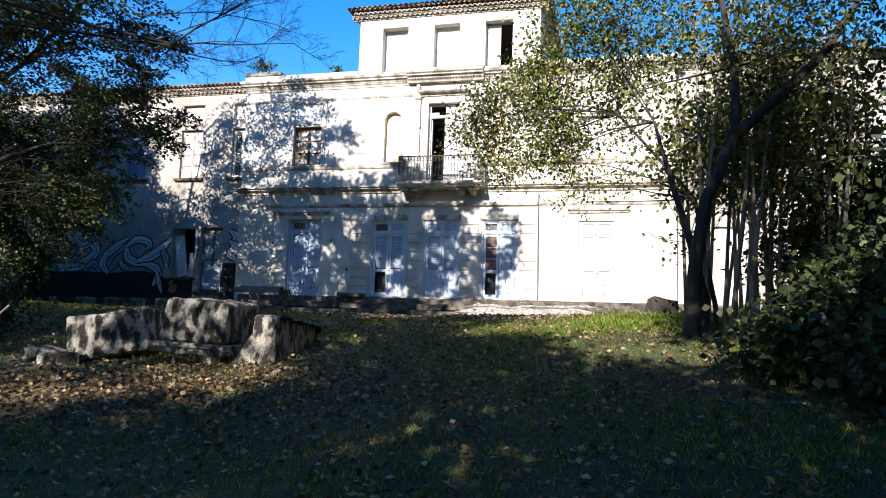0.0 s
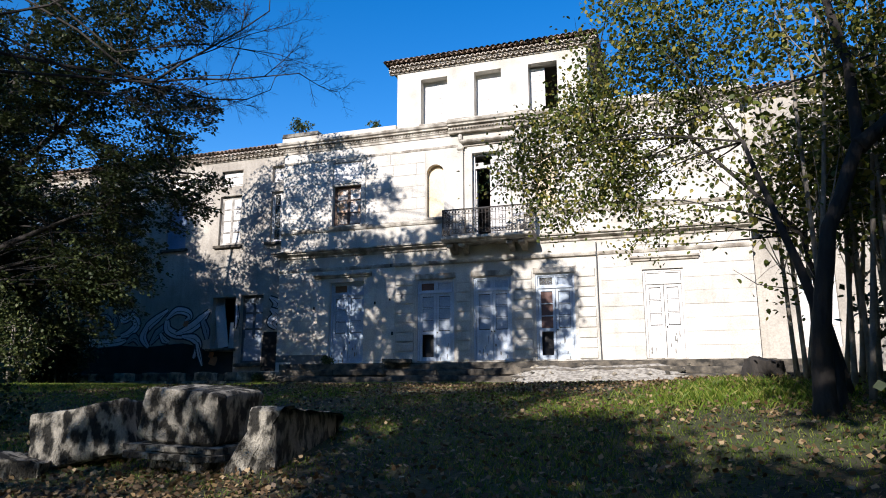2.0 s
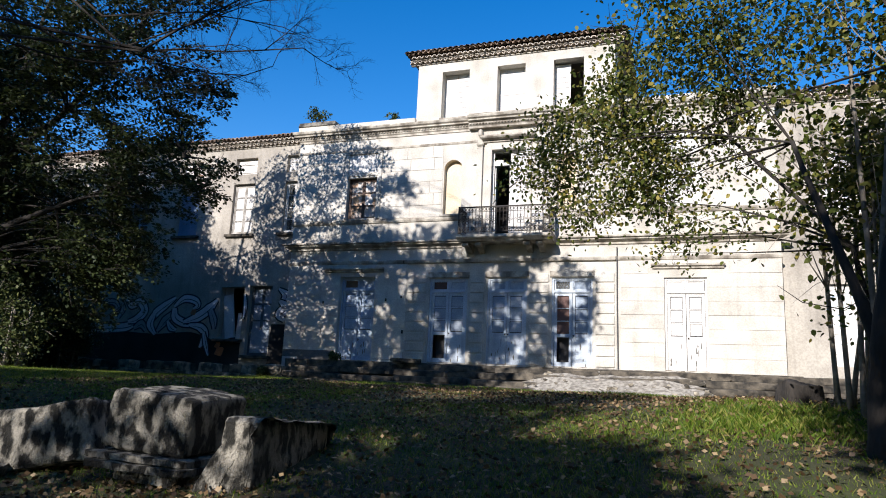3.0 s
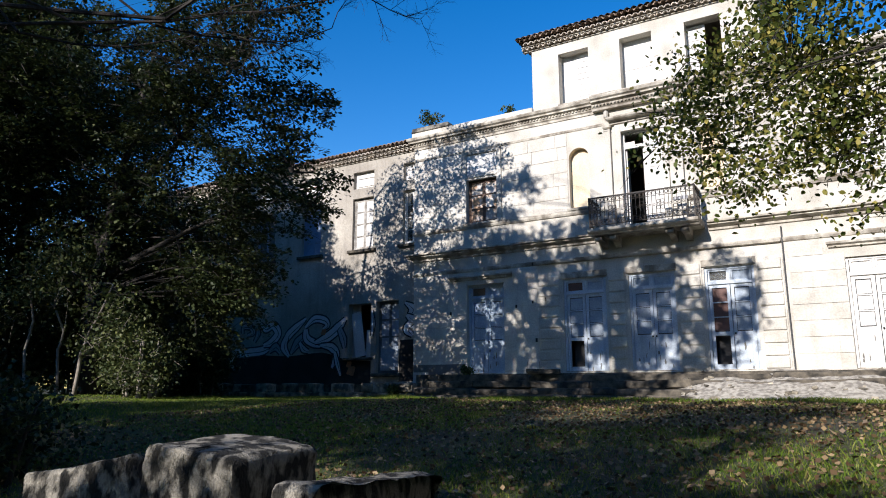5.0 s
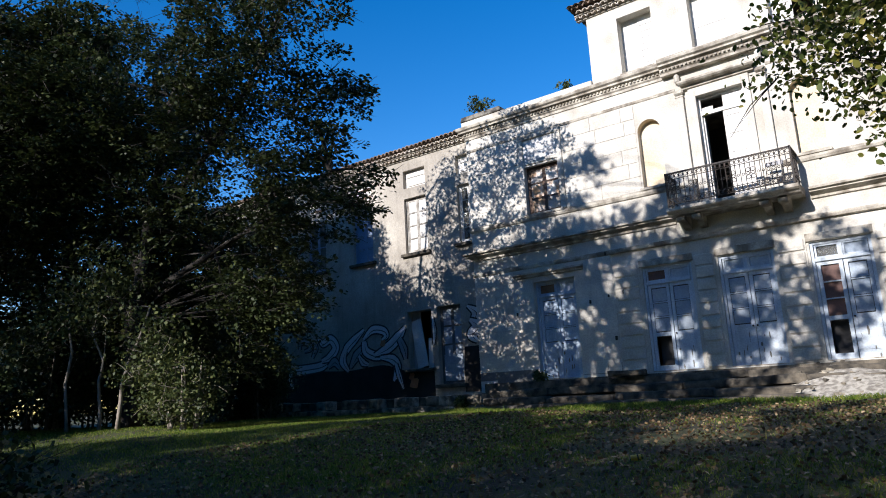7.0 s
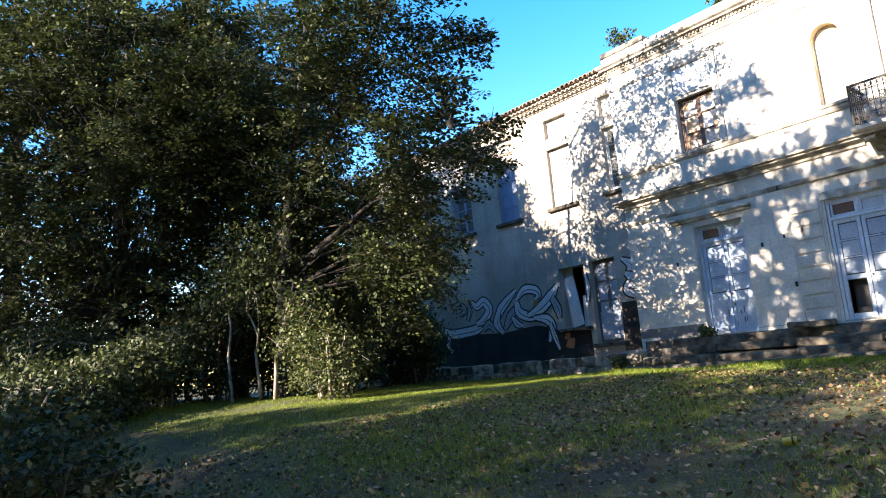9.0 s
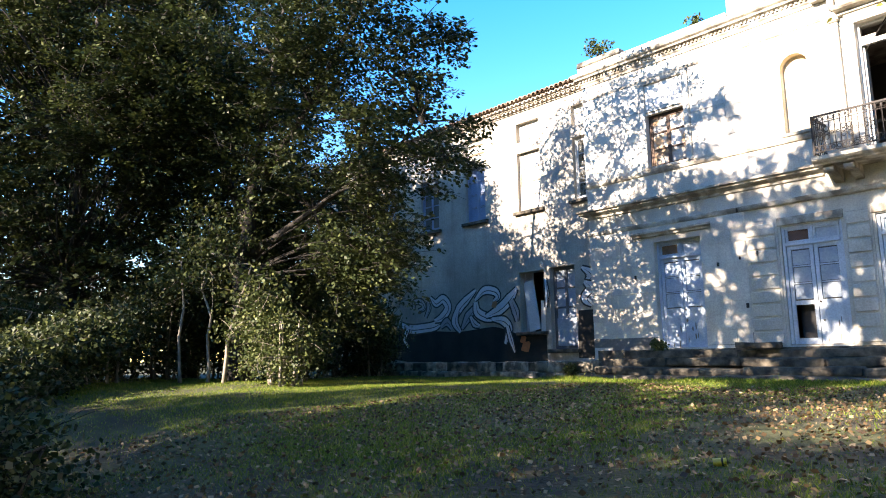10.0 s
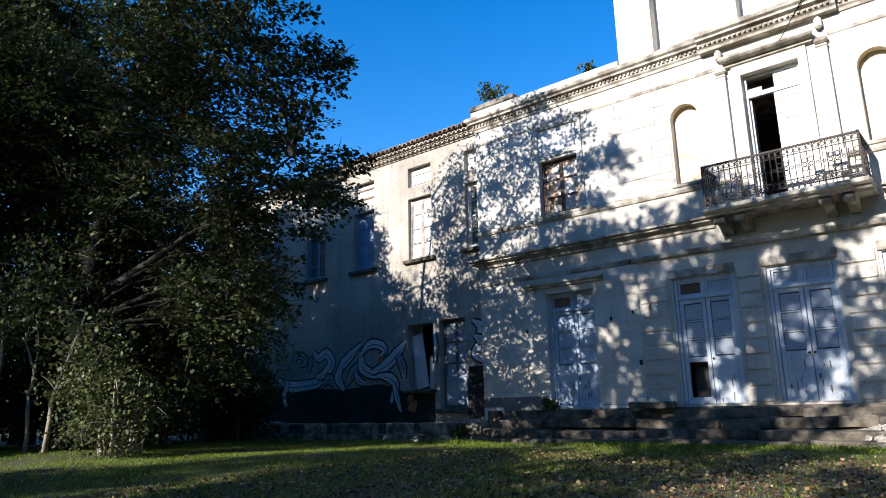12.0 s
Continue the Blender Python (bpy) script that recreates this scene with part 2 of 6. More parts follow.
def profile_mesh(x0, x1, prof, end_left=0.0, end_right=0.0):
    """A moulding along x: prof is a list of (y, z) from the wall out and round; the ends may run past by a mitre."""
    bm = bmesh.new()
    n = len(prof)
    y_wall = max(p[0] for p in prof)
    left = [bm.verts.new((x0 - end_left * (y_wall - y), y, z)) for y, z in prof]
    right = [bm.verts.new((x1 + end_right * (y_wall - y), y, z)) for y, z in prof]
    for i in range(n):
        j = (i + 1) % n
        bm.faces.new((left[i], right[i], right[j], left[j]))
    bm.faces.new(left[::-1])
    bm.faces.new(right)
    bmesh.ops.recalc_face_normals(bm, faces=bm.faces)
    return bm


def tube(bm, pts, radii, sides=6):
    """A round tapered tube through pts."""
    rings = []
    for i, p in enumerate(pts):
        a = Vector(pts[max(i - 1, 0)])
        b = Vector(pts[min(i + 1, len(pts) - 1)])
        d = (b - a).normalized()
        u = d.orthogonal().normalized()
        w = d.cross(u)
        rings.append([bm.verts.new(Vector(p) + (u * math.cos(t) + w * math.sin(t)) * radii[i]) for t in [2 * math.pi * k / sides for k in range(sides)]])
    for r0, r1 in zip(rings, rings[1:]):
        off = min(range(sides), key=lambda s: sum((r0[k].co - r1[(k + s) % sides].co).length for k in range(sides)))
        for k in range(sides):
            bm.faces.new((r0[k], r0[(k + 1) % sides], r1[(k + 1 + off) % sides], r1[(k + off) % sides]))
    bm.faces.new(rings[0][::-1])
    bm.faces.new(rings[-1])


def mesh_of(name, verts, faces, material, smooth=False):
    """A mesh from numpy arrays: verts (n, 3), faces (m, k)."""
    me = bpy.data.meshes.new(name)
    k = faces.shape[1]
    me.vertices.add(len(verts))
    me.vertices.foreach_set("co", verts.astype(np.float32).ravel())
    me.loops.add(faces.size)
    me.loops.foreach_set("vertex_index", faces.astype(np.int32).ravel())
    me.polygons.add(len(faces))
    me.polygons.foreach_set("loop_start", np.arange(0, faces.size, k, dtype=np.int32))
    me.update(calc_edges=True)
    me.materials.append(material)
    return me


def smoothstep(a, b, v):
    t = np.clip((v - a) / (b - a), 0, 1)
    return t * t * (3 - 2 * t)


# ---- ground ----
G_Y = np.array([-400.0, -60.0, -30.0, -24.0, -20.0, -17.5, -15.0, -12.0, -9.0, -5.0, -1.0, 40.0, 400.0])
G_Z = np.array([-14.0, -6.0, -3.1, -2.4, -1.98, -1.66, -1.32, -0.98, -0.84, -0.78, -0.76, -0.76, -0.76])


def ground_z(x, y):
    """The lawn's height: it climbs to the house, and a little to the right."""
    x, y = np.asarray(x, float), np.asarray(y, float)
    z = np.interp(y, G_Y, G_Z)
    side = smoothstep(-30, -16, y) * (1 - smoothstep(-12, -4, y))
    z = z + side * (np.clip(x - 10, 0, 8) * 0.05 + np.clip(4 - x, 0, 10) * 0.033)
    return z + 0.03 * np.sin(x * 1.3 + y * 0.7) * np.cos(y * 0.9 - x * 0.4)


def gz(x, y):
    return float(ground_z(x, y))


def build_ground():
    fx = np.concatenate([[-400, -150, -80, -50], np.arange(-32, 40.1, 0.5), [50, 80, 150, 400]])
    fy = np.concatenate([[-400, -150, -80, -50], np.arange(-40, 4.1, 0.5), [15, 40, 150, 400]])
    X, Y = np.meshgrid(fx, fy)
    V = np.stack([X, Y, ground_z(X, Y)], -1).reshape(-1, 3)
    nx, ny = len(fx), len(fy)
    i, j = np.meshgrid(np.arange(nx - 1), np.arange(ny - 1))
    a = (j * nx + i).ravel()
    F = np.stack([a, a + 1, a + nx + 1, a + nx], -1)
    ob = new("ground", mesh_of("ground", V, F, SOIL))
    for p in ob.data.polygons:
        p.use_smooth = True
    tagged(ob, "sloping lawn of short dry grass and soil", "lawn", kind="structure")


build_ground()

# ---- main house ----
MAIN_L, MAIN_R, CENTRE = 0.0, 16.06, 8.03
TOWER_L, TOWER_R = 4.6, 11.46
WALL = 0.5
DOOR_D0 = (2.08, 3.42, -0.02, 2.85)
DOOR_A = (5.42, 6.74, 0.0, 2.77)
DOOR_B = (7.41, 8.71, 0.0, 2.77)
DOOR_C = (9.5, 10.76, 0.0, 2.77)
DOOR_D = (12.86, 14.06, 0.0, 2.75)
WIN_U = (2.1, 3.24, 4.9, 6.43)
WIN_UR = (12.82, 13.96, 4.9, 6.43)
BALC = (7.43, 8.6, 4.05, 7.12)
NICHES = (5.75, 9.62)
TWINS = ((5.52, 6.52), (7.52, 8.5), (9.46, 10.46))
main_holes = [DOOR_D0, DOOR_A, DOOR_B, DOOR_C, DOOR_D, WIN_U, WIN_UR, BALC]
main_holes += [(n, n + 0.64, 4.95, 6.88) for n in NICHES]
wall_main = obj("wall_main", wall_mesh(MAIN_L, MAIN_R, -0.9, 8.0, 0.0, WALL, main_holes), STONE, kind="structure",
                label="pale limestone facade of the main house, weathered", category="wall")


def plain(name, args, material, label, parent=None, bevel=0.0):
    return obj(name, boxed(*args, bevel=bevel), material, parent, label, "wall", kind="structure")


plain("wall_left_return", (MAIN_L, MAIN_L + WALL, WALL, 9.0, -0.9, 8.0), STONE, "pale stone side wall of the main house")
plain("wall_right_return", (MAIN_R - WALL, MAIN_R, WALL, 9.0, -0.9, 8.0), STONE, "pale stone side wall of the main house")
plain("wall_back", (MAIN_L, MAIN_R, 9.0, 9.5, -0.9, 8.0), STONE, "rear wall of the main house")
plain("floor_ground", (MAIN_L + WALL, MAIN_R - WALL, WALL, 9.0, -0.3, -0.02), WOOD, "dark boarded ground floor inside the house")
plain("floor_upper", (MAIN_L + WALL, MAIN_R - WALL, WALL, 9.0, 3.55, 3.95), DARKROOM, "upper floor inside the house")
plain("wall_inner", (MAIN_L + WALL, MAIN_R - WALL, 4.6, 4.75, -0.02, 7.7), DARKROOM, "inner wall of the house, coloured dark for an unlit room")
plain("roof_main", (MAIN_L + 0.1, MAIN_R - 0.1, 0.6, 9.4, 7.75, 8.05), MOULD, "flat roof behind the parapet")

# parapet and cornice; over the middle bay they break forward
CORNICE = [(0.0, 7.86), (-0.03, 7.86), (-0.03, 7.93), (-0.07, 7.97), (-0.07, 8.06), (-0.17, 8.1), (-0.17, 8.15), (-0.23, 8.19), (-0.25, 8.25), (-0.25, 8.28), (0.0, 8.31)]


def shifted(prof, dy, dz=0.0):
    return [(y + (dy if y < 0 else 0), z + dz) for y, z in prof]


cornice = obj("cornice", profile_mesh(MAIN_L, 6.62, CORNICE, 1.0, 0.0), MOULD, label="moulded stone cornice with a row of small dentils", category="cornice", kind="structure")
part("cornice_right", profile_mesh(9.46, MAIN_R, CORNICE, 0.0, 1.0), MOULD, cornice)
part("cornice_middle", profile_mesh(6.62, 9.46, shifted(CORNICE, -0.14, 0.03), 0.0, 0.0), MOULD, cornice)
for nm, a, b, dy in (("dentils", 0.0, 6.6, 0.0), ("dentils", 6.66, 9.42, -0.14), ("dentils", 9.5, 16.06, 0.0)):
    bm = bmesh.new()
    x = a
    while x < b - 0.06:
        box(bm, x, x + 0.055, -0.115 + dy, -0.06 + dy, 8.015, 8.06)
        x += 0.11
    tagged(part(nm, bm, MOULD, cornice), kind="stuff")
parapet = obj("parapet", boxed(MAIN_L - 0.08, TOWER_L, -0.1, 0.3, 8.3, 8.5, bevel=0.015), STONE, label="low stone parapet along the roof", category="parapet", kind="structure")
part("parapet_right", boxed(TOWER_R, MAIN_R + 0.08, -0.1, 0.3, 8.3, 8.5, bevel=0.015), STONE, parapet)
part("parapet_pier", boxed(MAIN_L - 0.1, MAIN_L + 0.55, -0.12, 0.5, 8.5, 8.58, bevel=0.02), PARAPET, parapet)
part("parapet_side", boxed(MAIN_L - 0.08, MAIN_L + 0.3, 0.3, 9.0, 8.0, 8.5), STONE, parapet)
part("blocking_course", boxed(6.6, 9.48, -0.2, 0.0, 8.33, 8.43, bevel=0.02), MOULD, parapet)

# string course between the storeys and the sill band above it
LEDGE = [(0.0, 3.78), (-0.05, 3.8), (-0.05, 3.86), (-0.14, 3.9), (-0.2, 3.93), (-0.2, 3.97), (-0.27, 3.99), (-0.27, 4.04), (0.0, 4.08)]
ledge = obj("string_course", profile_mesh(MAIN_L, 6.5, LEDGE, 1.0, 0.0), MOULD, label="projecting moulded stone string course", category="string course", kind="structure")
part("string_course_right", profile_mesh(9.72, MAIN_R, LEDGE, 0.0, 1.0), MOULD, ledge)
BAND = [(0.0, 4.72), (-0.04, 4.74), (-0.07, 4.8), (-0.07, 4.86), (0.0, 4.88)]
sill_band = obj("sill_band", profile_mesh(MAIN_L, 6.9, BAND, 1.0, 0.0), MOULD, label="narrow stone band at the upper window sills", category="band", kind="structure")
part("sill_band_right", profile_mesh(9.2, MAIN_R, BAND, 0.0, 1.0), MOULD, sill_band)
LOW = [(0.0, 3.28), (-0.03, 3.3), (-0.05, 3.36), (-0.05, 3.4), (0.0, 3.42)]
low_band = obj("lower_band", profile_mesh(MAIN_L, TOWER_L, LOW, 1.0, 0.0), MOULD, label="thin stone moulding above the ground-floor openings", category="band", kind="structure")
part("lower_band_middle", profile_mesh(TOWER_L, TOWER_R, shifted(LOW, -0.06)), MOULD, low_band)
part("lower_band_right", profile_mesh(TOWER_R, MAIN_R, LOW, 0.0, 1.0), MOULD, low_band)
TOPBAND = [(0.0, 7.42), (-0.02, 7.44), (-0.03, 7.5), (0.0, 7.52)]
top_band = obj("frieze_moulding", profile_mesh(MAIN_L, 6.9, TOPBAND, 1.0, 0.0), MOULD, label="thin moulding under the frieze", category="band", kind="structure")
part("frieze_moulding_right", profile_mesh(9.2, MAIN_R, TOPBAND, 0.0, 1.0), MOULD, top_band)
# lintel cornices
LINTEL = [(0.0, 3.0), (-0.06, 3.02), (-0.06, 3.06), (-0.13, 3.1), (-0.13, 3.15), (0.0, 3.18)]
for a, b in ((1.5, 3.72), (12.55, 14.5)):
    obj("lintel_cornice", profile_mesh(a, b, LINTEL, 0.5, 0.5), MOULD, label="small moulded stone cornice over a door", category="lintel", kind="structure")

# upper window surrounds with a sunk panel above
for a, b, z0, z1 in (WIN_U, WIN_UR):
    s = obj("window_surround", boxed(a - 0.17, a, -0.05, 0.0, 4.9, 7.3, bevel=0.008), STONE, label="flat stone window surround", category="surround", kind="structure")
    part("jamb", boxed(b, b + 0.17, -0.05, 0.0, 4.9, 7.3, bevel=0.008), STONE, s)
    part("head", boxed(a - 0.17, b + 0.17, -0.06, 0.0, 7.3, 7.42, bevel=0.008), MOULD, s)
    part("mid_rail", boxed(a, b, -0.03, 0.0, 6.5, 6.58), STONE, s)
    part("panel_board", boxed(a + 0.02, b - 0.02, -0.012, 0.0, 6.6, 7.28), PALE, s)
    part("sill", boxed(a - 0.1, b + 0.1, -0.09, 0.12, 4.84, 4.92, bevel=0.01), MOULD, s)

# niches: a back, and a half-round head
for n in NICHES:
    bm = bmesh.new()
    r, c, zb = 0.32, n + 0.32, 6.56
    arc = [(c - r * math.cos(math.pi * k / 16), zb + r * math.sin(math.pi * k / 16)) for k in range(17)]
    f0 = [bm.verts.new((x, 0.004, z - 0.003)) for x, z in arc]
    f1 = [bm.verts.new((x, 0.2, z - 0.003)) for x, z in arc]
    for k in range(16):
        bm.faces.new((f0[k], f0[k + 1], f1[k + 1], f1[k]))
    nb = obj("niche", bm, NICHE_TAN, label="round-headed empty niche in the stone wall", category="niche", kind="structure")
    for s in (-1, 1):
        bm = bmesh.new()
        half = [(c + s * r * math.cos(math.pi * k / 16), zb + r * math.sin(math.pi * k / 16)) for k in range(9)] + [(c + s * r, 6.88)]
        a0 = [bm.verts.new((x, 0.0, z)) for x, z in half]
        a1 = [bm.verts.new((x, 0.2, z)) for x, z in half]
        bm.faces.new(a0)
        bm.faces.new(a1[::-1])
        for k in range(10):
            bm.faces.new((a0[k], a1[k], a1[(k + 1) % 10], a0[(k + 1) % 10]))
        bmesh.ops.recalc_face_normals(bm, faces=bm.faces)
        part("spandrel", bm, STONE, nb)
    part("niche_back", boxed(n - 0.05, n + 0.69, 0.2, 0.3, 4.9, 6.95), NICHE_TAN, nb)
    part("niche_sill", boxed(n - 0.08, n + 0.72, -0.1, 0.25, 4.87, 4.95, bevel=0.01), MOULD, nb)

# middle bay, upper floor: pilasters, door surround and hood
for x in (6.92, 8.98):
    p = obj("pilaster", boxed(x, x + 0.2, -0.1, 0.0, 4.9, 7.25, bevel=0.01), STONE, label="slim stone pilaster with a bracket head", category="pilaster", kind="structure")
    part("capital", boxed(x - 0.03, x + 0.23, -0.14, 0.0, 7.27, 7.4, bevel=0.04), MOULD, p)
    part("necking", boxed(x - 0.015, x + 0.215, -0.115, 0.0, 7.19, 7.22, bevel=0.008), MOULD, p)
    part("bracket", boxed(x + 0.03, x + 0.17, -0.16, 0.0, 7.6, 7.86, bevel=0.045), STONE, p)
    part("pedestal", boxed(x - 0.04, x + 0.24, -0.14, 0.0, 4.1, 4.9, bevel=0.01), STONE, p)
door_hood = obj("door_hood", profile_mesh(7.14, 8.9, [(0.0, 7.36), (-0.1, 7.38), (-0.1, 7.44), (-0.24, 7.48), (-0.28, 7.52), (-0.28, 7.57), (0.0, 7.62)], 0.3, 0.3), MOULD,
                label="projecting stone hood over the balcony door", category="hood", kind="structure")
for a, b in ((7.25, 7.43), (8.6, 8.78)):
    part("jamb", boxed(a, b, -0.06, 0.0, 4.08, 7.36, bevel=0.008), STONE, door_hood)
part("head", boxed(7.43, 8.6, -0.06, 0.0, 7.12, 7.36, bevel=0.008), STONE, door_hood)

# ---- tower ----
tower_holes = [(a, b, 8.42, 10.16) for a, b in TWINS]
wall_tower = obj("wall_tower", wall_mesh(TOWER_L, TOWER_R, 8.0, 10.5, 0.0, 0.45, tower_holes), STONE, kind="structure",
                 label="pale stone front of the raised middle storey", category="wall")
plain("wall_tower_left", (TOWER_L, TOWER_L + 0.45, 0.45, 6.0, 8.0, 10.5), STONE, "pale stone side wall of the raised storey")
plain("wall_tower_right", (TOWER_R - 0.45, TOWER_R, 0.45, 6.0, 8.0, 10.5), STONE, "pale stone side wall of the raised storey")
plain("wall_tower_back", (TOWER_L, TOWER_R, 6.0, 6.4, 8.0, 10.5), STONE, "rear wall of the raised storey")
plain("ceiling_tower", (TOWER_L + 0.45, TOWER_R - 0.45, 0.45, 6.0, 10.4, 10.5), DARKROOM, "ceiling of the raised storey")


def shutter_leaf(parent, x0, x1, z0, z1, y, paint, slats):
    part("shutter_frame", wall_mesh(x0, x1, z0, z1, y, y + 0.04, [(x0 + 0.06, x1 - 0.06, z0 + 0.08, z1 - 0.08)]), paint, parent)
    step = (z1 - z0 - 0.16) / slats
    for k in range(slats):
        za = z0 + 0.08 + k * step
        part("slat", boxed(x0 + 0.055, x1 - 0.055, y + 0.012, y + 0.03, za + 0.006, za + step - 0.006), paint, parent)


for k, (a, b) in enumerate(TWINS):
    w = empty("window_tower", (0, 0, 0), "tall attic window closed with pale boards" if k < 2 else "tall attic window with one pale board and one dark gap", "window", "attic windows", "structure")
    part("sill", boxed(a - 0.05, b + 0.05, -0.04, 0.3, 8.36, 8.43, bevel=0.01), MOULD, w)
    mid = (a + b) / 2
    if k == 0:
        part("fixed_board", boxed(a, mid - 0.03, 0.34, 0.38, 8.43, 10.16), PALE, w)
        shutter_leaf(w, mid - 0.02, b, 8.43, 9.95, 0.32, PALE, 7)
        part("top_board", boxed(mid - 0.02, b, 0.33, 0.37, 9.95, 10.16), PALE, w)
    elif k == 1:
        part("fixed_board", boxed(a, b, 0.34, 0.38, 8.43, 10.16), PALE, w)
        part("batten", boxed(a + 0.03, b - 0.03, 0.325, 0.34, 9.2, 9.28), PALE, w)
    else:
        shutter_leaf(w, a, mid + 0.02, 8.43, 10.1, 0.32, PALE, 8)


# ---- clay tiles ----
def tile_data(name, length, radius, material, up=True, taper=0.8):
    bm = bmesh.new()
    n = 7
    rows = []
    for y, r in ((0.0, radius), (length, radius * taper)):
        for rr in (r, r - 0.022):
            rows.append([bm.verts.new((rr * math.cos(math.pi * k / (n - 1)), y, rr * math.sin(math.pi * k / (n - 1)) * (1 if up else -1))) for k in range(n)])
    o0, i0, o1, i1 = rows
    for k in range(n - 1):
        bm.faces.new((o0[k], o0[k + 1], o1[k + 1], o1[k]))
        bm.faces.new((i0[k], i1[k], i1[k + 1], i0[k + 1]))
        bm.faces.new((o0[k], i0[k], i0[k + 1], o0[k + 1]))
    bmesh.ops.recalc_face_normals(bm, faces=bm.faces)
    me = bpy.data.meshes.new(name)
    bm.to_mesh(me)
    bm.free()
    me.materials.append(material)
    return me


TILE_UP = tile_data("roof_tile", 0.42, 0.095, TILE)
TILE_EAVE = tile_data("eave_tile", 0.3, 0.092, TILE_PALE, taper=1.0)


def eave(owner, x0, x1, y, z, face=0.0, rows=2):
    """Rows of half-round tiles laid under the roof edge, each row further out, and the roof's first tiles above.
    face: 0 for a wall that looks to -y, 90 for one that looks to +x."""
    turn = Matrix.Rotation(radians(face), 4, "Z")
    length = x1 - x0
    n = int(length / 0.19)
    at = Matrix.Translation((x0, y, z)) @ turn
    rng = random.Random(int(abs(x0 * 10)) + 7)
    for r in range(rows):
        out = 0.13 + 0.12 * r
        for k in range(n):
            o = new("eave_tile", TILE_EAVE)
            o.parent = owner
            o.matrix_basis = at @ pose((k + 0.5 + 0.5 * (r % 2)) * length / n, -out, 0.035 + r * 0.125, rng.uniform(-2, 2), 0, rng.uniform(-1.5, 1.5))
        part("mortar_course", transformed(boxed(0, length, -out + 0.09, 0.02, r * 0.125, 0.02 + r * 0.125), at), MOULD, owner)
        part("mortar_fill", transformed(boxed(0, length, -out + 0.24, 0.02, 0.025 + r * 0.125, 0.125 + r * 0.125), at), MOULD, owner)
    for k in range(n):
        o = new("roof_tile", TILE_UP)
        o.parent = owner
        o.matrix_basis = at @ pose((k + 0.5) * length / n, -0.1 - 0.12 * rows + rng.uniform(-0.02, 0.02), rows * 0.125 + 0.03, 17 + rng.uniform(-2, 2), 0, rng.uniform(-3, 3))


def transformed(bm, m):
    bm.transform(m)
    return bm


def roof_sheet(name, corners, spacing, label):
    """A tiled slope as one ridged sheet. corners: low left, low right, high right, high left."""
    a, b, c, d = [Vector(p) for p in corners]
    n = int((b - a).length / spacing) * 6
    verts, faces = [], []
    nrm = (b - a).cross(d - a).normalized()
    for k in range(n + 1):
        t = k / n
        h = nrm * 0.06 * abs(math.sin(math.pi * k / 6))
        verts += [a.lerp(b, t) + h, d.lerp(c, t) + h]
    for k in range(n):
        faces.append((2 * k, 2 * k + 2, 2 * k + 3, 2 * k + 1))
    ob = new(name, mesh_of(name, np.array([tuple(v) for v in verts]), np.array(faces), TILE))
    return tagged(ob, label, "roof", kind="structure")


# ---- the wings ----
WY = 0.43
WL = -15.0
V2, V1, V0, V3 = (-3.1, -2.12), (-5.62, -4.65), (-8.15, -7.1), (-0.78, 0.0)
wing_holes = []
for a, b in (V2, V1, V0, V3):
    wing_holes += [(a, b, 4.62, 6.62), (a, b, 7.0, 7.66)]
for a, b in ((-10.7, -9.7), (-13.2, -12.2)):
    wing_holes += [(a, b, 4.62, 6.62)]
BW = (-3.17, -2.13, 0.62, 2.58)
WD = (-1.9, -0.92, 0.05, 2.62)
wing_holes += [BW, WD]
wall_wing = obj("wall_wing", wall_mesh(WL, 0.0, -0.9, 8.05, WY, WY + 0.5, wing_holes), RENDER, kind="structure",
                label="grey lime-rendered wall of the low wing, stained", category="wall")
plain("wall_wing_end", (WL, WL + 0.5, WY + 0.5, 9.0, -0.9, 8.05), RENDER, "rendered end wall of the wing")
plain("wall_wing_back", (WL, 0.0, 9.0, 9.5, -0.9, 8.05), RENDER, "rear wall of the wing")
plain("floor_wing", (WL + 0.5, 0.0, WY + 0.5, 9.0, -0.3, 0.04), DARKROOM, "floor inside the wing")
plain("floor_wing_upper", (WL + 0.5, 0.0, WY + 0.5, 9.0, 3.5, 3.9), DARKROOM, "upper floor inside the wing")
plain("wall_wing_inner", (WL + 0.5, 0.0, 3.6, 3.75, 0.04, 8.0), DARKROOM, "inner wall of the wing, coloured dark for an unlit room")
roof_sheet("roof_wing", ((WL - 0.2, WY - 0.3, 8.32), (0.0, WY - 0.3, 8.32), (0.0, 5.2, 9.8), (WL - 0.2, 5.2, 9.8)), 0.2, "old clay tile roof of the wing")
roof_sheet("roof_wing_back", ((0.0, 9.8, 8.32), (WL - 0.2, 9.8, 8.32), (WL - 0.2, 5.2, 9.8), (0.0, 5.2, 9.8)), 0.2, "old clay tile roof of the wing")
plain("ceiling_wing", (WL + 0.5, 0.0, WY + 0.5, 9.0, 7.95, 8.05), DARKROOM, "ceiling of the wing")

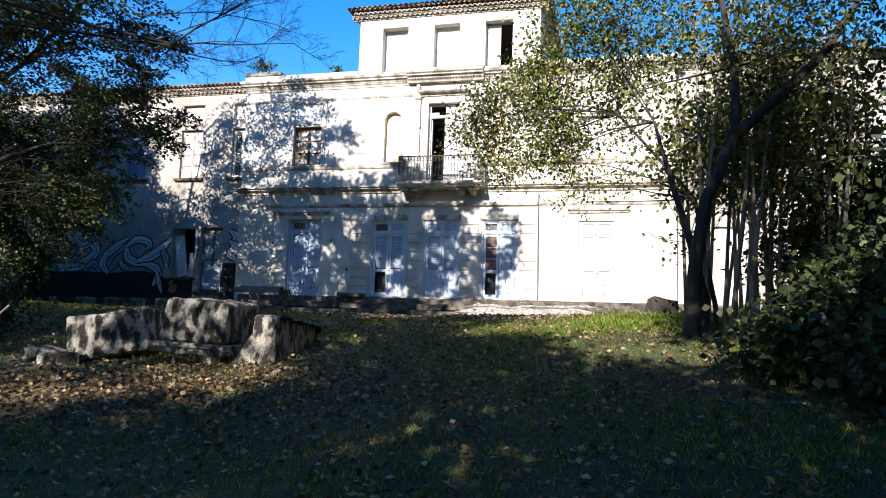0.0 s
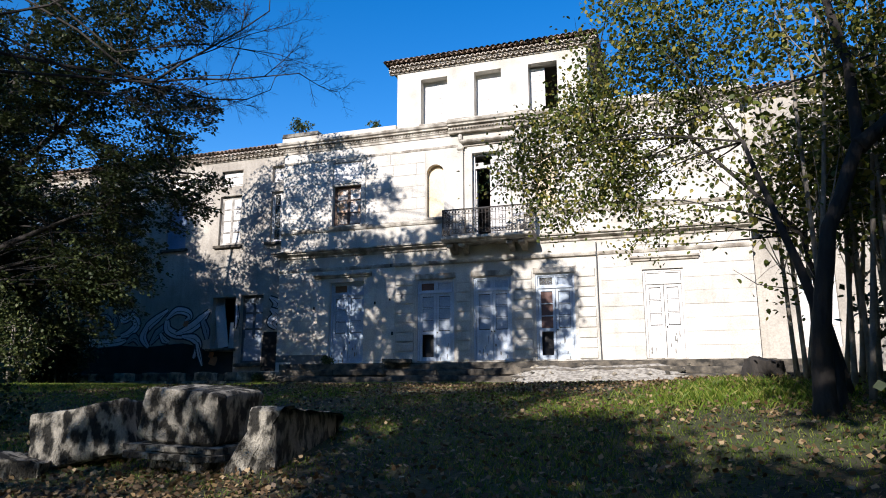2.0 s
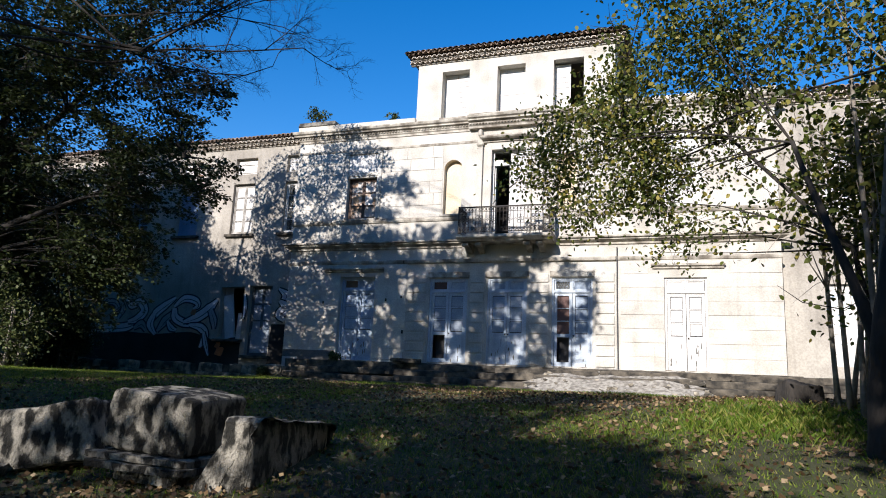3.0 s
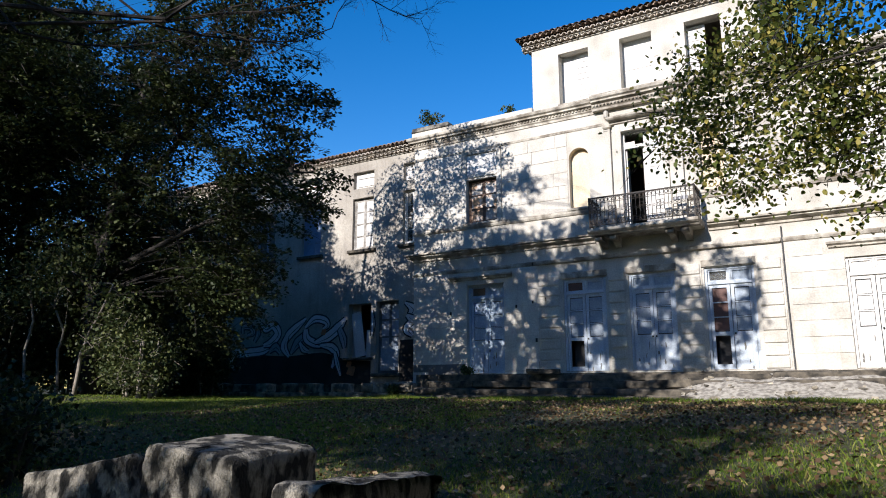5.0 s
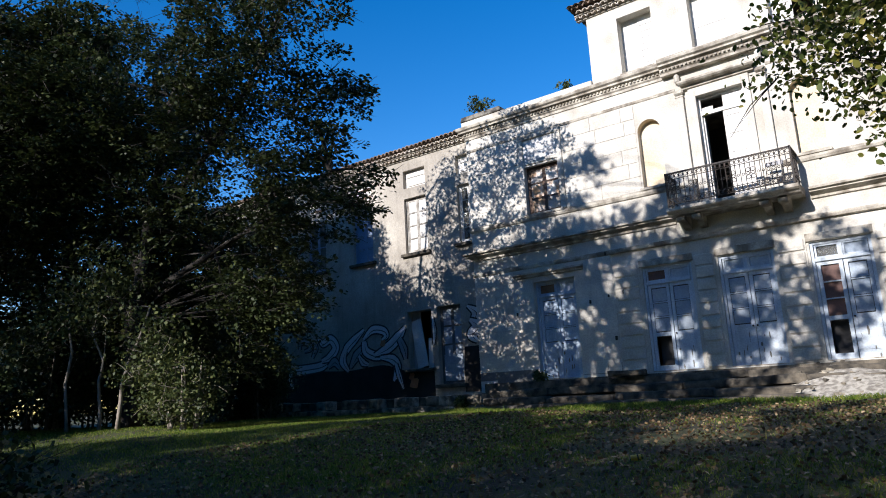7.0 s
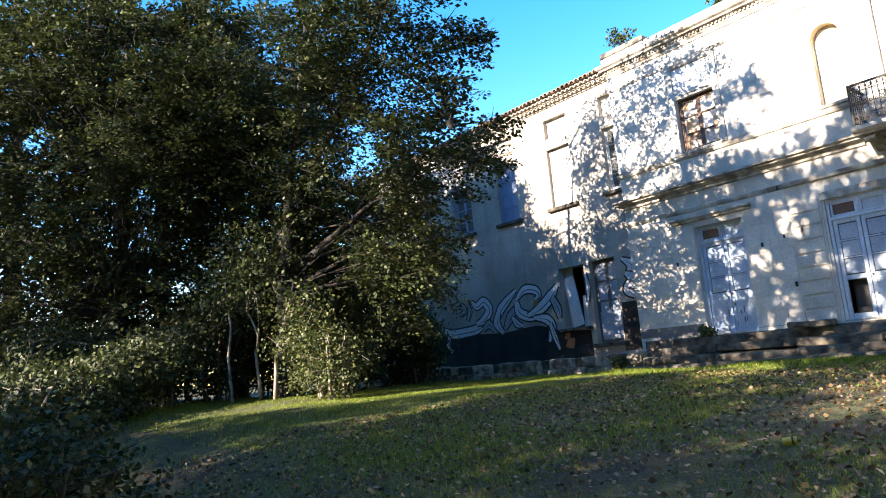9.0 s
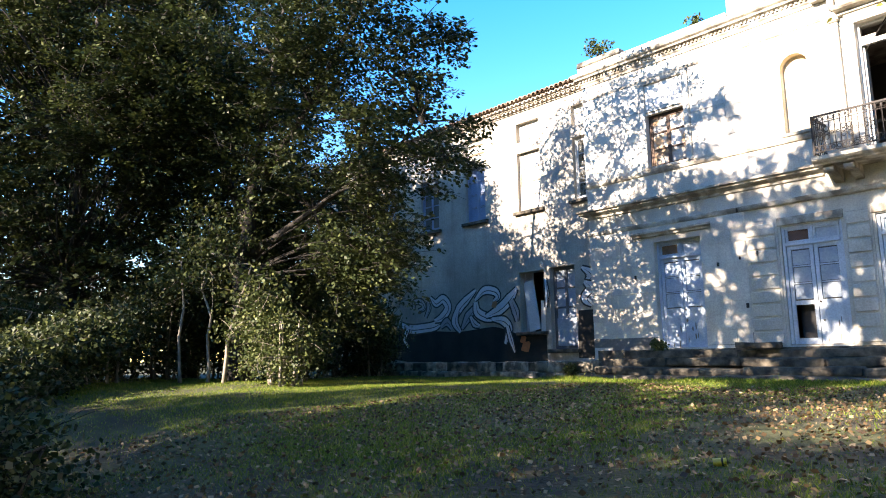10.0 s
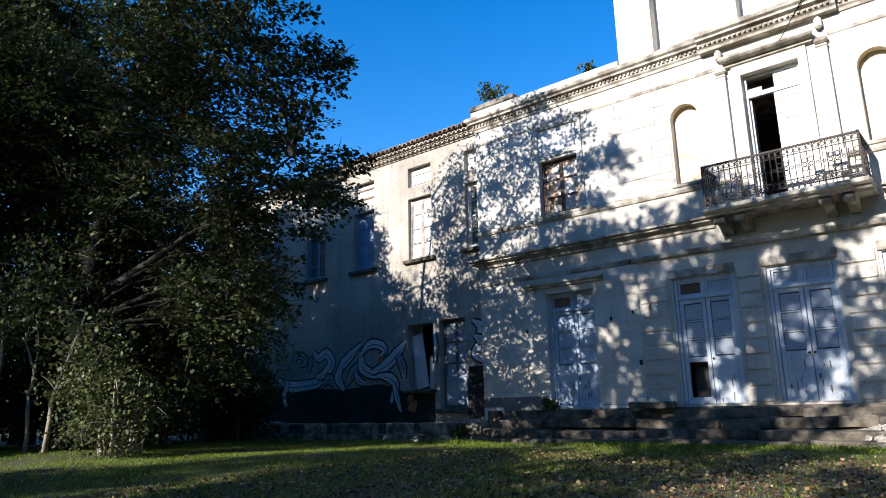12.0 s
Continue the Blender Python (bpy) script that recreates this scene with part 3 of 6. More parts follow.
# the wing on the other side
RW = 16.06
rw_holes = [(RW + 1.2 + k * 2.5, RW + 2.2 + k * 2.5, 4.62, 6.62) for k in range(4)] + [(RW + 1.2 + k * 2.5, RW + 2.2 + k * 2.5, 0.3, 2.6) for k in range(4)]
obj("wall_wing_right", wall_mesh(RW, RW + 12, -0.9, 8.05, WY, WY + 0.5, rw_holes), RENDER, kind="structure", label="pale rendered wall of the far wing", category="wall")
for h in rw_holes:
    w = empty("window_far", (0, 0, 0), "tall window with closed pale shutters", "window", "far wing windows", "structure")
    shutter_leaf(w, h[0], (h[0] + h[1]) / 2, h[2], h[3], WY + 0.12, PALE, 8)
    shutter_leaf(w, (h[0] + h[1]) / 2, h[1], h[2], h[3], WY + 0.12, PALE, 8)
plain("wall_wing_right_end", (RW + 11.5, RW + 12, WY + 0.5, 9.0, -0.9, 8.05), RENDER, "rendered end wall of the far wing")
roof_sheet("roof_wing_right", ((RW, WY - 0.3, 8.32), (RW + 12.2, WY - 0.3, 8.32), (RW + 12.2, 5.2, 9.8), (RW, 5.2, 9.8)), 0.2, "old clay tile roof of the far wing")
plain("ceiling_wing_right", (RW, RW + 11.5, WY + 0.5, 9.0, 7.95, 8.05), DARKROOM, "ceiling of the far wing")
# tower roof: four slopes
ta = [(TOWER_L - 0.42, -0.42, 10.83), (TOWER_R + 0.42, -0.42, 10.83), (TOWER_R + 0.42, 6.82, 10.83), (TOWER_L - 0.42, 6.82, 10.83)]
rl, rr = (CENTRE - 0.6, 3.2, 12.0), (CENTRE + 0.6, 3.2, 12.0)
roof_sheet("roof_tower_front", (ta[0], ta[1], rr, rl), 0.2, "clay tile hipped roof of the raised storey")
roof_sheet("roof_tower_right", (ta[1], ta[2], rr, rr), 0.2, "clay tile hipped roof of the raised storey")
roof_sheet("roof_tower_back", (ta[2], ta[3], rl, rr), 0.2, "clay tile hipped roof of the raised storey")
roof_sheet("roof_tower_left", (ta[3], ta[0], rl, rl), 0.2, "clay tile hipped roof of the raised storey")


# ---- doors and windows ----
def french_door(name, hole, y, label, lost_low=(), lost_panes=(), open_transom=(), paint=BLUE, pane=BLUE_PANE, group="french doors", leaf_label=""):
    """A two-leaf glazed door with three boarded panes and a solid foot in each leaf, and a transom of two panes over it.
    lost_low: the leaves whose foot panel is gone; lost_panes: the leaves whose panes are gone."""
    x0, x1, z0, z1 = hole
    d = empty(name, ((x0 + x1) / 2, y, z0), label, "door", group, "structure")

    def P(nm, x, xx, ya, yb, z, zz, m, parent=None, bevel=0.0, lab=""):
        o = d if parent is None else parent
        bm = boxed(x, xx, ya, yb, z, zz, bevel=bevel)
        bm.transform(Matrix.Translation((-(x0 + x1) / 2, -y, -z0)))
        return part(nm, bm, m, o, lab)
    f = 0.07
    P("frame_jamb", x0, x0 + f, y - 0.03, y + 0.07, z0, z1, paint, bevel=0.006)
    P("frame_jamb", x1 - f, x1, y - 0.03, y + 0.07, z0, z1, paint, bevel=0.006)
    P("frame_head", x0 + f, x1 - f, y - 0.03, y + 0.07, z1 - f, z1, paint, bevel=0.006)
    zt = z1 - 0.47
    P("transom_bar", x0 + f, x1 - f, y - 0.045, y + 0.07, zt, zt + 0.08, paint, bevel=0.008)
    mid = (x0 + x1) / 2
    P("transom_mullion", mid - 0.03, mid + 0.03, y - 0.02, y + 0.06, zt + 0.08, z1 - f, paint)
    P("threshold", x0, x1, y - 0.06, y + 0.1, z0 - 0.02, z0 + 0.03, MOULD, bevel=0.006)
    for s, (a, b) in enumerate(((x0 + f, mid), (mid, x1 - f))):
        ta_, tb_ = (a + 0.015, mid - 0.035) if s == 0 else (mid + 0.035, b - 0.015)
        for q, (za_, zb_) in enumerate(((zt + 0.08, zt + 0.12), (z1 - f - 0.04, z1 - f))):
            P("transom_rail", ta_, tb_, y - 0.01, y + 0.05, za_, zb_, paint)
        P("transom_stile", ta_, ta_ + 0.04, y - 0.01, y + 0.05, zt + 0.12, z1 - f - 0.04, paint)
        P("transom_stile", tb_ - 0.04, tb_, y - 0.01, y + 0.05, zt + 0.12, z1 - f - 0.04, paint)
        if s in open_transom:
            P("transom_pane", ta_ + 0.04, tb_ - 0.04, y + 0.034, y + 0.04, zt + 0.12, z1 - f - 0.04, {"door_side": WOOD, "door_a": RUST}.get(name, GLASS))
        else:
            P("transom_pane", ta_ + 0.04, tb_ - 0.04, y + 0.03, y + 0.04, zt + 0.12, z1 - f - 0.04, pane)
        # the leaf
        st = 0.085
        h = zt - z0
        l0, l1 = a + 0.008, b - 0.008
        leaf = P("door_leaf", l0, l0 + st, y, y + 0.045, z0 + 0.03, zt, paint, bevel=0.004, lab=leaf_label)
        P("stile", l1 - st, l1, y, y + 0.045, z0 + 0.03, zt, paint, leaf, bevel=0.004)
        za = z0 + 0.03
        zfoot = z0 + h * 0.4
        rails = [(za, za + 0.13), (zfoot, zfoot + 0.1), (zt - 0.09, zt)]
        pane_h = (zt - 0.09 - zfoot - 0.1)
        rails += [(zfoot + 0.1 + pane_h * k / 3 - 0.014, zfoot + 0.1 + pane_h * k / 3 + 0.014) for k in (1, 2)]
        for r0, r1 in rails:
            P("rail", l0 + st, l1 - st, y + 0.004, y + 0.041, r0, r1, paint, leaf)
        if s not in lost_low:
            P("foot_panel", l0 + st, l1 - st, y + 0.012, y + 0.03, za + 0.13, zfoot, paint, leaf)
            P("raised_field", l0 + st + 0.04, l1 - st - 0.04, y + 0.003, y + 0.012, za + 0.18, zfoot - 0.05, paint, leaf, bevel=0.004)
        else:
            # dark sheet for the unlit hole of the missing panel
            P("gap_sheet", l0 + st, l1 - st, y + 0.28, y + 0.29, za + 0.13, zfoot, GAP_DARK, leaf)
        for k in range(3):
            p0 = zfoot + 0.1 + pane_h * k / 3 + 0.018
            p1 = zfoot + 0.1 + pane_h * (k + 1) / 3 - 0.018
            if s in lost_panes:
                P("pane", l0 + st, l1 - st, y + 0.05, y + 0.056, p0, p1, RUST, leaf)
            else:
                P("pane", l0 + st + 0.014, l1 - st - 0.014, y + 0.026, y + 0.036, p0 + 0.012, p1 - 0.01, pane, leaf)
                # dark sheet that draws the shaded line round each pane
                P("backing", l0 + st, l1 - st, y + 0.0415, y + 0.046, p0 - 0.006, p1 + 0.006, GAP_DARK, leaf)
        if s == 1 or name == "door_b":
            bm = bmesh.new()
            xk = l0 + st / 2 if s == 1 else l1 - st / 2
            bmesh.ops.create_uvsphere(bm, u_segments=10, v_segments=6, radius=0.025)
            bm.transform(Matrix.Translation((xk - (x0 + x1) / 2, -0.025, zfoot + 0.05 - z0)))
            part("knob", bm, IRON, leaf, "dark iron knob")
        # paint has flaked off the foot of the leaf
        rng = random.Random(int(x0 * 97) + s)
        if s not in lost_low:
            for k in range(rng.randint(4, 8)):
                xa, zz = rng.uniform(l0 + 0.05, l1 - 0.1), z0 + rng.uniform(0.06, 0.75)
                flake(d, leaf, xa - (x0 + x1) / 2, -0.003, zz - z0, rng.uniform(0.01, 0.035), rng.uniform(0.03, 0.16), rng)
    return d


def flake(d, leaf, x, y, z, w, h, rng):
    bm = bmesh.new()
    n = 8
    ring = [(x + w * math.cos(2 * math.pi * k / n) * rng.uniform(0.5, 1.0), z + h * math.sin(2 * math.pi * k / n) * rng.uniform(0.5, 1.0)) for k in range(n)]
    a = [bm.verts.new((px, y, pz)) for px, pz in ring]
    b = [bm.verts.new((px, y + 0.004, pz)) for px, pz in ring]
    bm.faces.new(a)
    for k in range(n):
        bm.faces.new((a[k], b[k], b[(k + 1) % n], a[(k + 1) % n]))
    bmesh.ops.recalc_face_normals(bm, faces=bm.faces)
    part("paint_flake", bm, PEEL, leaf)


french_door("door_a", DOOR_A, 0.08, "pale blue french door with a missing foot panel", lost_low=(0,), open_transom=(0,))
french_door("door_b", DOOR_B, 0.08, "pale blue closed french door with flaking paint")
french_door("door_c", DOOR_C, 0.08, "pale french door with red-brown boards behind one leaf", lost_low=(0,), lost_panes=(0,), open_transom=(0,))
french_door("door_d", DOOR_D, 0.1, "whitewashed closed french door", paint=PALE, pane=PALE)
french_door("door_side", DOOR_D0, 0.18, "blue closed french door under a stone lintel", open_transom=(0,), paint=BLUE_SIDE, pane=BLUE_SIDE)


def casement(name, hole, y, label, paint=PALE, pane=GLASS, rows=3, boards=None, group="upper windows"):
    """A two-leaf window with glazing bars."""
    x0, x1, z0, z1 = hole
    w = empty(name, ((x0 + x1) / 2, y, z0), label, "window", group, "structure")

    def P(nm, a, b, c, d, e, f, m, parent=None):
        bm = boxed(a, b, c, d, e, f)
        bm.transform(Matrix.Translation((-(x0 + x1) / 2, -y, -z0)))
        return part(nm, bm, m, parent or w)
    P("frame_jamb", x0, x0 + 0.05, y - 0.02, y + 0.06, z0, z1, paint)
    P("frame_jamb", x1 - 0.05, x1, y - 0.02, y + 0.06, z0, z1, paint)
    P("frame_head", x0 + 0.05, x1 - 0.05, y - 0.02, y + 0.06, z1 - 0.05, z1, paint)
    P("frame_sill", x0 + 0.05, x1 - 0.05, y - 0.03, y + 0.06, z0, z0 + 0.06, paint)
    mid = (x0 + x1) / 2
    for a, b in ((x0 + 0.055, mid - 0.003), (mid + 0.003, x1 - 0.055)):
        leaf = P("sash", a, a + 0.05, y, y + 0.04, z0 + 0.065, z1 - 0.055, paint)
        P("stile", b - 0.05, b, y, y + 0.04, z0 + 0.065, z1 - 0.055, paint, leaf)
        lo, hi = z0 + 0.065, z1 - 0.055
        for k in range(rows + 1):
            zc = lo + (hi - lo) * k / rows
            e = 0.028 if 0 < k < rows else 0.06
            ra, rb = max(lo, zc - e / 2 if 0 < k < rows else (zc if k == 0 else zc - e)), min(hi, zc + e / 2 if 0 < k < rows else (zc + e if k == 0 else zc))
            P("glazing_bar", a + 0.05, b - 0.05, y + 0.003, y + 0.037, ra, rb, paint, leaf)
        for k in range(rows):
            pa, pb = lo + (hi - lo) * k / rows + 0.03, lo + (hi - lo) * (k + 1) / rows - 0.03
            P("pane", a + 0.045, b - 0.045, y + 0.017, y + 0.021, pa, pb, pane, leaf)
        if boards:
            # sheet behind the panes in the colour of the dark room
            P("room_sheet", a + 0.05, b - 0.05, y + 0.06, y + 0.07, lo, hi, boards, leaf)
    return w


casement("window_upper", WIN_U, 0.16, "brown wooden casement window with reflections painted on its panes", WOOD_DARK, PANE_REFLECT, 3)
casement("window_upper_right", WIN_UR, 0.16, "pale casement window with closed boards", PALE, PALE, 3)
for (a, b), paint, pane, lab in ((V2, PALE_WORN, PALE, "pale casement window with worn white paint"), (V1, BLUE_DEEP, BLUE_DEEP, "blue painted casement window, closed"),
                                 (V0, BLUE_DEEP, DARKROOM, "blue framed window, panes coloured dark as if open"), (V3, PALE, GLASS, "narrow pale casement window by the corner")):
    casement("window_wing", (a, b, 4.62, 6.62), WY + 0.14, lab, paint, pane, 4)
    t = empty("window_attic", (a, WY, 7.0), "small low attic window with pale boards", "window", "attic lights", "structure")
    bm = boxed(0.0, b - a, 0.16, 0.2, 0.0, 0.66)
    part("board", bm, PALE, t)
    part("rail", boxed(0.08, b - a - 0.08, 0.13, 0.16, 0.1, 0.16), WOOD if a < -4 else PALE, t)
    part("rail", boxed(0.08, b - a - 0.08, 0.13, 0.16, 0.42, 0.47), WOOD if a < -4 else PALE, t)
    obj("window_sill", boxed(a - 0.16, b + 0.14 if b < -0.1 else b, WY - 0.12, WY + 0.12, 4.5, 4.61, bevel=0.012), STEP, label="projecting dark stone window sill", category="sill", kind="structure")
for a, b in ((-10.7, -9.7), (-13.2, -12.2)):
    casement("window_wing", (a, b, 4.62, 6.62), WY + 0.14, "blue painted casement window, closed", BLUE_DEEP, BLUE_DEEP, 4)

# the wing's glazed door
wd = casement("door_wing", WD, WY + 0.2, "grey-blue glazed door of the wing, lower half boarded", SLATE, BLUE_PANE, 4, DARKROOM, "wing openings")
part("kick_board", boxed(-0.4, 0.4, -0.015, 0.0, 0.1, 0.95), BLUE_PANE, wd)
part("door_step", boxed(-0.6, 0.6, -0.35, 0.0, -0.12, 0.0, bevel=0.02), STEP, wd)

# the broken window with a leaning board
bw = empty("window_broken", (BW[0], WY, BW[2]), "broken window opening with pale boards leaning inside", "window", "wing openings", "structure")
part("sill", boxed(-0.12, 1.14, -0.16, 0.2, -0.1, 0.0, bevel=0.02), STEP, bw)
bm = boxed(0.0, 0.44, -0.02, 0.02, 0.0, 1.66)
bm.transform(Matrix.Translation((0.3, 0.12, 0.0)) @ Matrix.Rotation(radians(-12), 4, "Y") @ Matrix.Rotation(radians(-4), 4, "X"))
part("leaning_board", bm, PALE, bw, "pale leaning board")
bm = boxed(0.0, 0.34, 0.0, 0.05, 0.0, 1.0)
bm.transform(Matrix.Translation((0.68, 0.2, 0.0)) @ Matrix.Rotation(radians(2), 4, "Y"))
part("pale_board", bm, PALE, bw)
bm = boxed(0.0, 0.34, 0.0, 0.05, 0.0, 1.95)
bm.transform(Matrix.Translation((0.0, 0.28, 0.0)))
part("inner_jamb_board", bm, SPRAY_G, bw)

# balcony door: one leaf stands open, the other shut
bd = empty("door_balcony", (BALC[0], 0.14, BALC[2]), "pale balcony door, one leaf open and dark", "door", "balcony", "structure")
W, H = BALC[1] - BALC[0], BALC[3] - BALC[2]
part("frame_jamb", boxed(0, 0.06, -0.02, 0.08, 0, H), PALE, bd)
part("frame_jamb", boxed(W - 0.06, W, -0.02, 0.08, 0, H), PALE, bd)
part("frame_head", boxed(0.06, W - 0.06, -0.02, 0.08, H - 0.06, H), PALE, bd)
part("transom_bar", boxed(0.06, W - 0.06, -0.03, 0.08, H - 0.52, H - 0.42), PALE, bd)
part("transom_board", boxed(W * 0.52, W - 0.06, 0.02, 0.04, H - 0.42, H - 0.06), PALE, bd)
part("transom_board", boxed(0.06, W * 0.3, 0.02, 0.04, H - 0.42, H - 0.3), PALE, bd, "broken board")
leaf = part("door_leaf", wall_mesh(W / 2, W - 0.06, 0.02, H - 0.52, 0.0, 0.05, [(W / 2 + 0.09, W - 0.14, z, z + 0.44) for z in (0.95, 1.45, 1.95)]), PALE, bd)
for z in (0.95, 1.45, 1.95):
    part("pane", boxed(W / 2 + 0.09, W - 0.14, 0.015, 0.03, z, z + 0.44), PALE, leaf)
bm = boxed(0, 0.04, 0, 0.5, 0.02, H - 0.52)
bm.transform(Matrix.Translation((0.06, 0.06, 0)) @ Matrix.Rotation(radians(8), 4, "Z"))
part("open_leaf", bm, PALE, bd)


# ---- balcony ----
def balcony():
    BX0, BX1, BY = 6.56, 9.62, -0.9
    prof = [(0.0, 3.86), (BY + 0.14, 3.86), (BY + 0.1, 3.9), (BY + 0.05, 3.92), (BY, 3.96), (BY, 4.04), (0.0, 4.07)]
    b = obj("balcony", profile_mesh(BX0, BX1, prof), MOULD, label="stone balcony with a wrought iron railing", category="balcony", kind="structure")
    for x in (6.72, 7.12, 8.72, 9.12):
        bm = bmesh.new()
        side = [(0.0, 3.86), (-0.6, 3.86), (-0.65, 3.82), (-0.65, 3.76), (-0.59, 3.71), (-0.5, 3.71), (-0.44, 3.74), (-0.32, 3.71), (-0.2, 3.65), (-0.1, 3.59), (0.0, 3.57)]
        l = [bm.verts.new((x, yy, zz)) for yy, zz in side]
        r = [bm.verts.new((x + 0.18, yy, zz)) for yy, zz in side]
        bm.faces.new(l[::-1])
        bm.faces.new(r)
        for k in range(len(side)):
            j = (k + 1) % len(side)
            bm.faces.new((l[k], r[k], r[j], l[j]))
        bmesh.ops.recalc_face_normals(bm, faces=bm.faces)
        c = part("console", bm, MOULD, b)
        bm = bmesh.new()
        bmesh.ops.create_cone(bm, cap_ends=True, segments=14, radius1=0.07, radius2=0.07, depth=0.21)
        bm.transform(Matrix.Translation((x + 0.09, -0.61, 3.78)) @ Matrix.Rotation(radians(90), 4, "Y"))
        part("scroll", bm, MOULD, c)
    # railing: posts, rails, bars, scrolls; three sides
    rx0, rx1, ry, z0, z1 = 6.62, 9.55, -0.84, 4.07, 4.94
    for x in (rx0, rx1):
        part("railing_post", boxed(x - 0.02, x + 0.02, ry - 0.02, ry + 0.02, z0, z1 + 0.03), IRON, b)
    for z, e in ((z0 + 0.06, 0.012), (z0 + 0.2, 0.008), (z1 - 0.16, 0.008), (z1, 0.02)):
        part("railing_rail", boxed(rx0, rx1, ry - e, ry + e, z - e, z + e), IRON, b)
        for x in (rx0, rx1):
            part("railing_rail", boxed(x - e, x + e, ry, 0.0, z - e, z + e), IRON, b)

    def bars(start, step, n):
        for k in range(1, n):
            p = Vector(start) + Vector(step) * k
            part("railing_bar", boxed(p.x - 0.008, p.x + 0.008, p.y - 0.008, p.y + 0.008, z0 + 0.06, z1), IRON, b)

    def rosette(p, along, r, z):
        bm = bmesh.new()
        n = 12
        pts = [Vector(p) + Vector(along) * (r * math.cos(2 * math.pi * k / n)) + Vector((0, 0, z + r * math.sin(2 * math.pi * k / n))) for k in range(n + 1)]
        tube(bm, pts, [0.008] * (n + 1), 5)
        part("scroll_ring", bm, IRON, b)
    nb = 26
    sx = (rx1 - rx0) / nb
    bars((rx0, ry, 0), (sx, 0, 0), nb)
    for k in range(nb):
        p = (rx0 + sx * (k + 0.5), ry, 0)
        rosette(p, (1, 0, 0), 0.045, z1 - 0.08)
        rosette(p, (1, 0, 0), 0.04, z0 + 0.13)
        if k % 4 in (1, 2):
            rosette(p, (1, 0, 0), 0.05, z0 + 0.36)
            rosette(p, (1, 0, 0), 0.035, z0 + 0.45)
            rosette(p, (1, 0, 0), 0.05, z0 + 0.54)
        else:
            rosette(p, (1, 0, 0), 0.028, z0 + 0.45)
    for x in (rx0, rx1):
        bars((x, ry, 0), (0, 0.12, 0), 7)
        for k in range(7):
            rosette((x, ry + 0.12 * (k + 0.5), 0), (0, 1, 0), 0.045, z1 - 0.08)
    part("sign_plate", boxed(8.98, 9.36, ry + 0.1, ry + 0.13, z1 - 0.34, z1 - 0.24), SPRAY_G, b)


balcony()

# downpipes and small iron stubs on the wall
dp = bmesh.new()
tube(dp, [(11.5, -0.05, 3.7), (11.5, -0.05, 1.9), (11.52, -0.05, -0.05)], [0.018] * 3, 8)
obj("downpipe", dp, ZINC, label="thin dark pipe running down the facade", category="pipe", kind="structure")
dp = bmesh.new()
tube(dp, [(9.06, -0.04, 7.2), (9.07, -0.04, 5.9), (9.08, -0.04, 4.9)], [0.012] * 3, 6)
obj("cable", dp, ZINC, label="dark cable hanging on the upper facade", category="cable", kind="structure")
for x, z, s in ((4.45, 3.34, 0.05), (1.48, 1.95, 0.05), (3.86, 2.05, 0.05), (4.42, 2.15, 0.04), (4.52, 0.98, 0.06), (4.86, 2.2, 0.06)):
    bm = boxed(x - s * 0.5, x + s * 0.5, -0.06, 0.0, z - s, z + s, bevel=0.01)
    obj("wall_hook", bm, IRON, label="small dark iron hinge stub in the wall", category="hook", group="wall hooks")


obj("parapet_block", boxed(-0.06, 1.45, -0.14, 0.3, 8.5, 8.66, bevel=0.02), PARAPET, label="dark weathered coping stone at the parapet corner", category="coping", kind="structure")


# ---- terrace, steps, low wall ----
def rough_stone(name, size, seed, material, parent, m, amount=0.03, cuts=3, label="", category="", slant=0.0):
    """A stone with broken, uneven faces and softened edges."""
    bm = bmesh.new()
    bmesh.ops.create_cube(bm, size=1.0)
    bmesh.ops.subdivide_edges(bm, edges=bm.edges, cuts=cuts, use_grid_fill=True)
    for v in bm.verts:
        c = v.co.copy()
        edge = sum(1 for q in c if abs(q) > 0.499)
        if edge > 1:
            c *= 1 - 0.02 * edge
        p = Vector((c.x * size[0], c.y * size[1], c.z * size[2]))
        n = noise.noise_vector(p * 16 + Vector((seed, 1.0, 5.0))) * amount * 0.35 + noise.noise_vector(p * 2.2 + Vector((seed * 7.3, seed * 3.1, seed))) * amount + noise.noise_vector(p * 7 + Vector((seed, 9.0, 2.0))) * amount * 0.5
        if p.x < 0:
            p.x += slant * (p.z / size[2] + 0.5)
        v.co = p + n
    ob = obj(name, bm, material, parent, label, category)
    ob.matrix_basis = m
    for f in ob.data.polygons:
        f.use_smooth = cuts > 4
    if cuts > 4:
        ob.data.set_sharp_from_angle(angle=radians(38))
    return ob


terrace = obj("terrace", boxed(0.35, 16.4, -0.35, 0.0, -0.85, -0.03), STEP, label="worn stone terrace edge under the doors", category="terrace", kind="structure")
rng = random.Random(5)
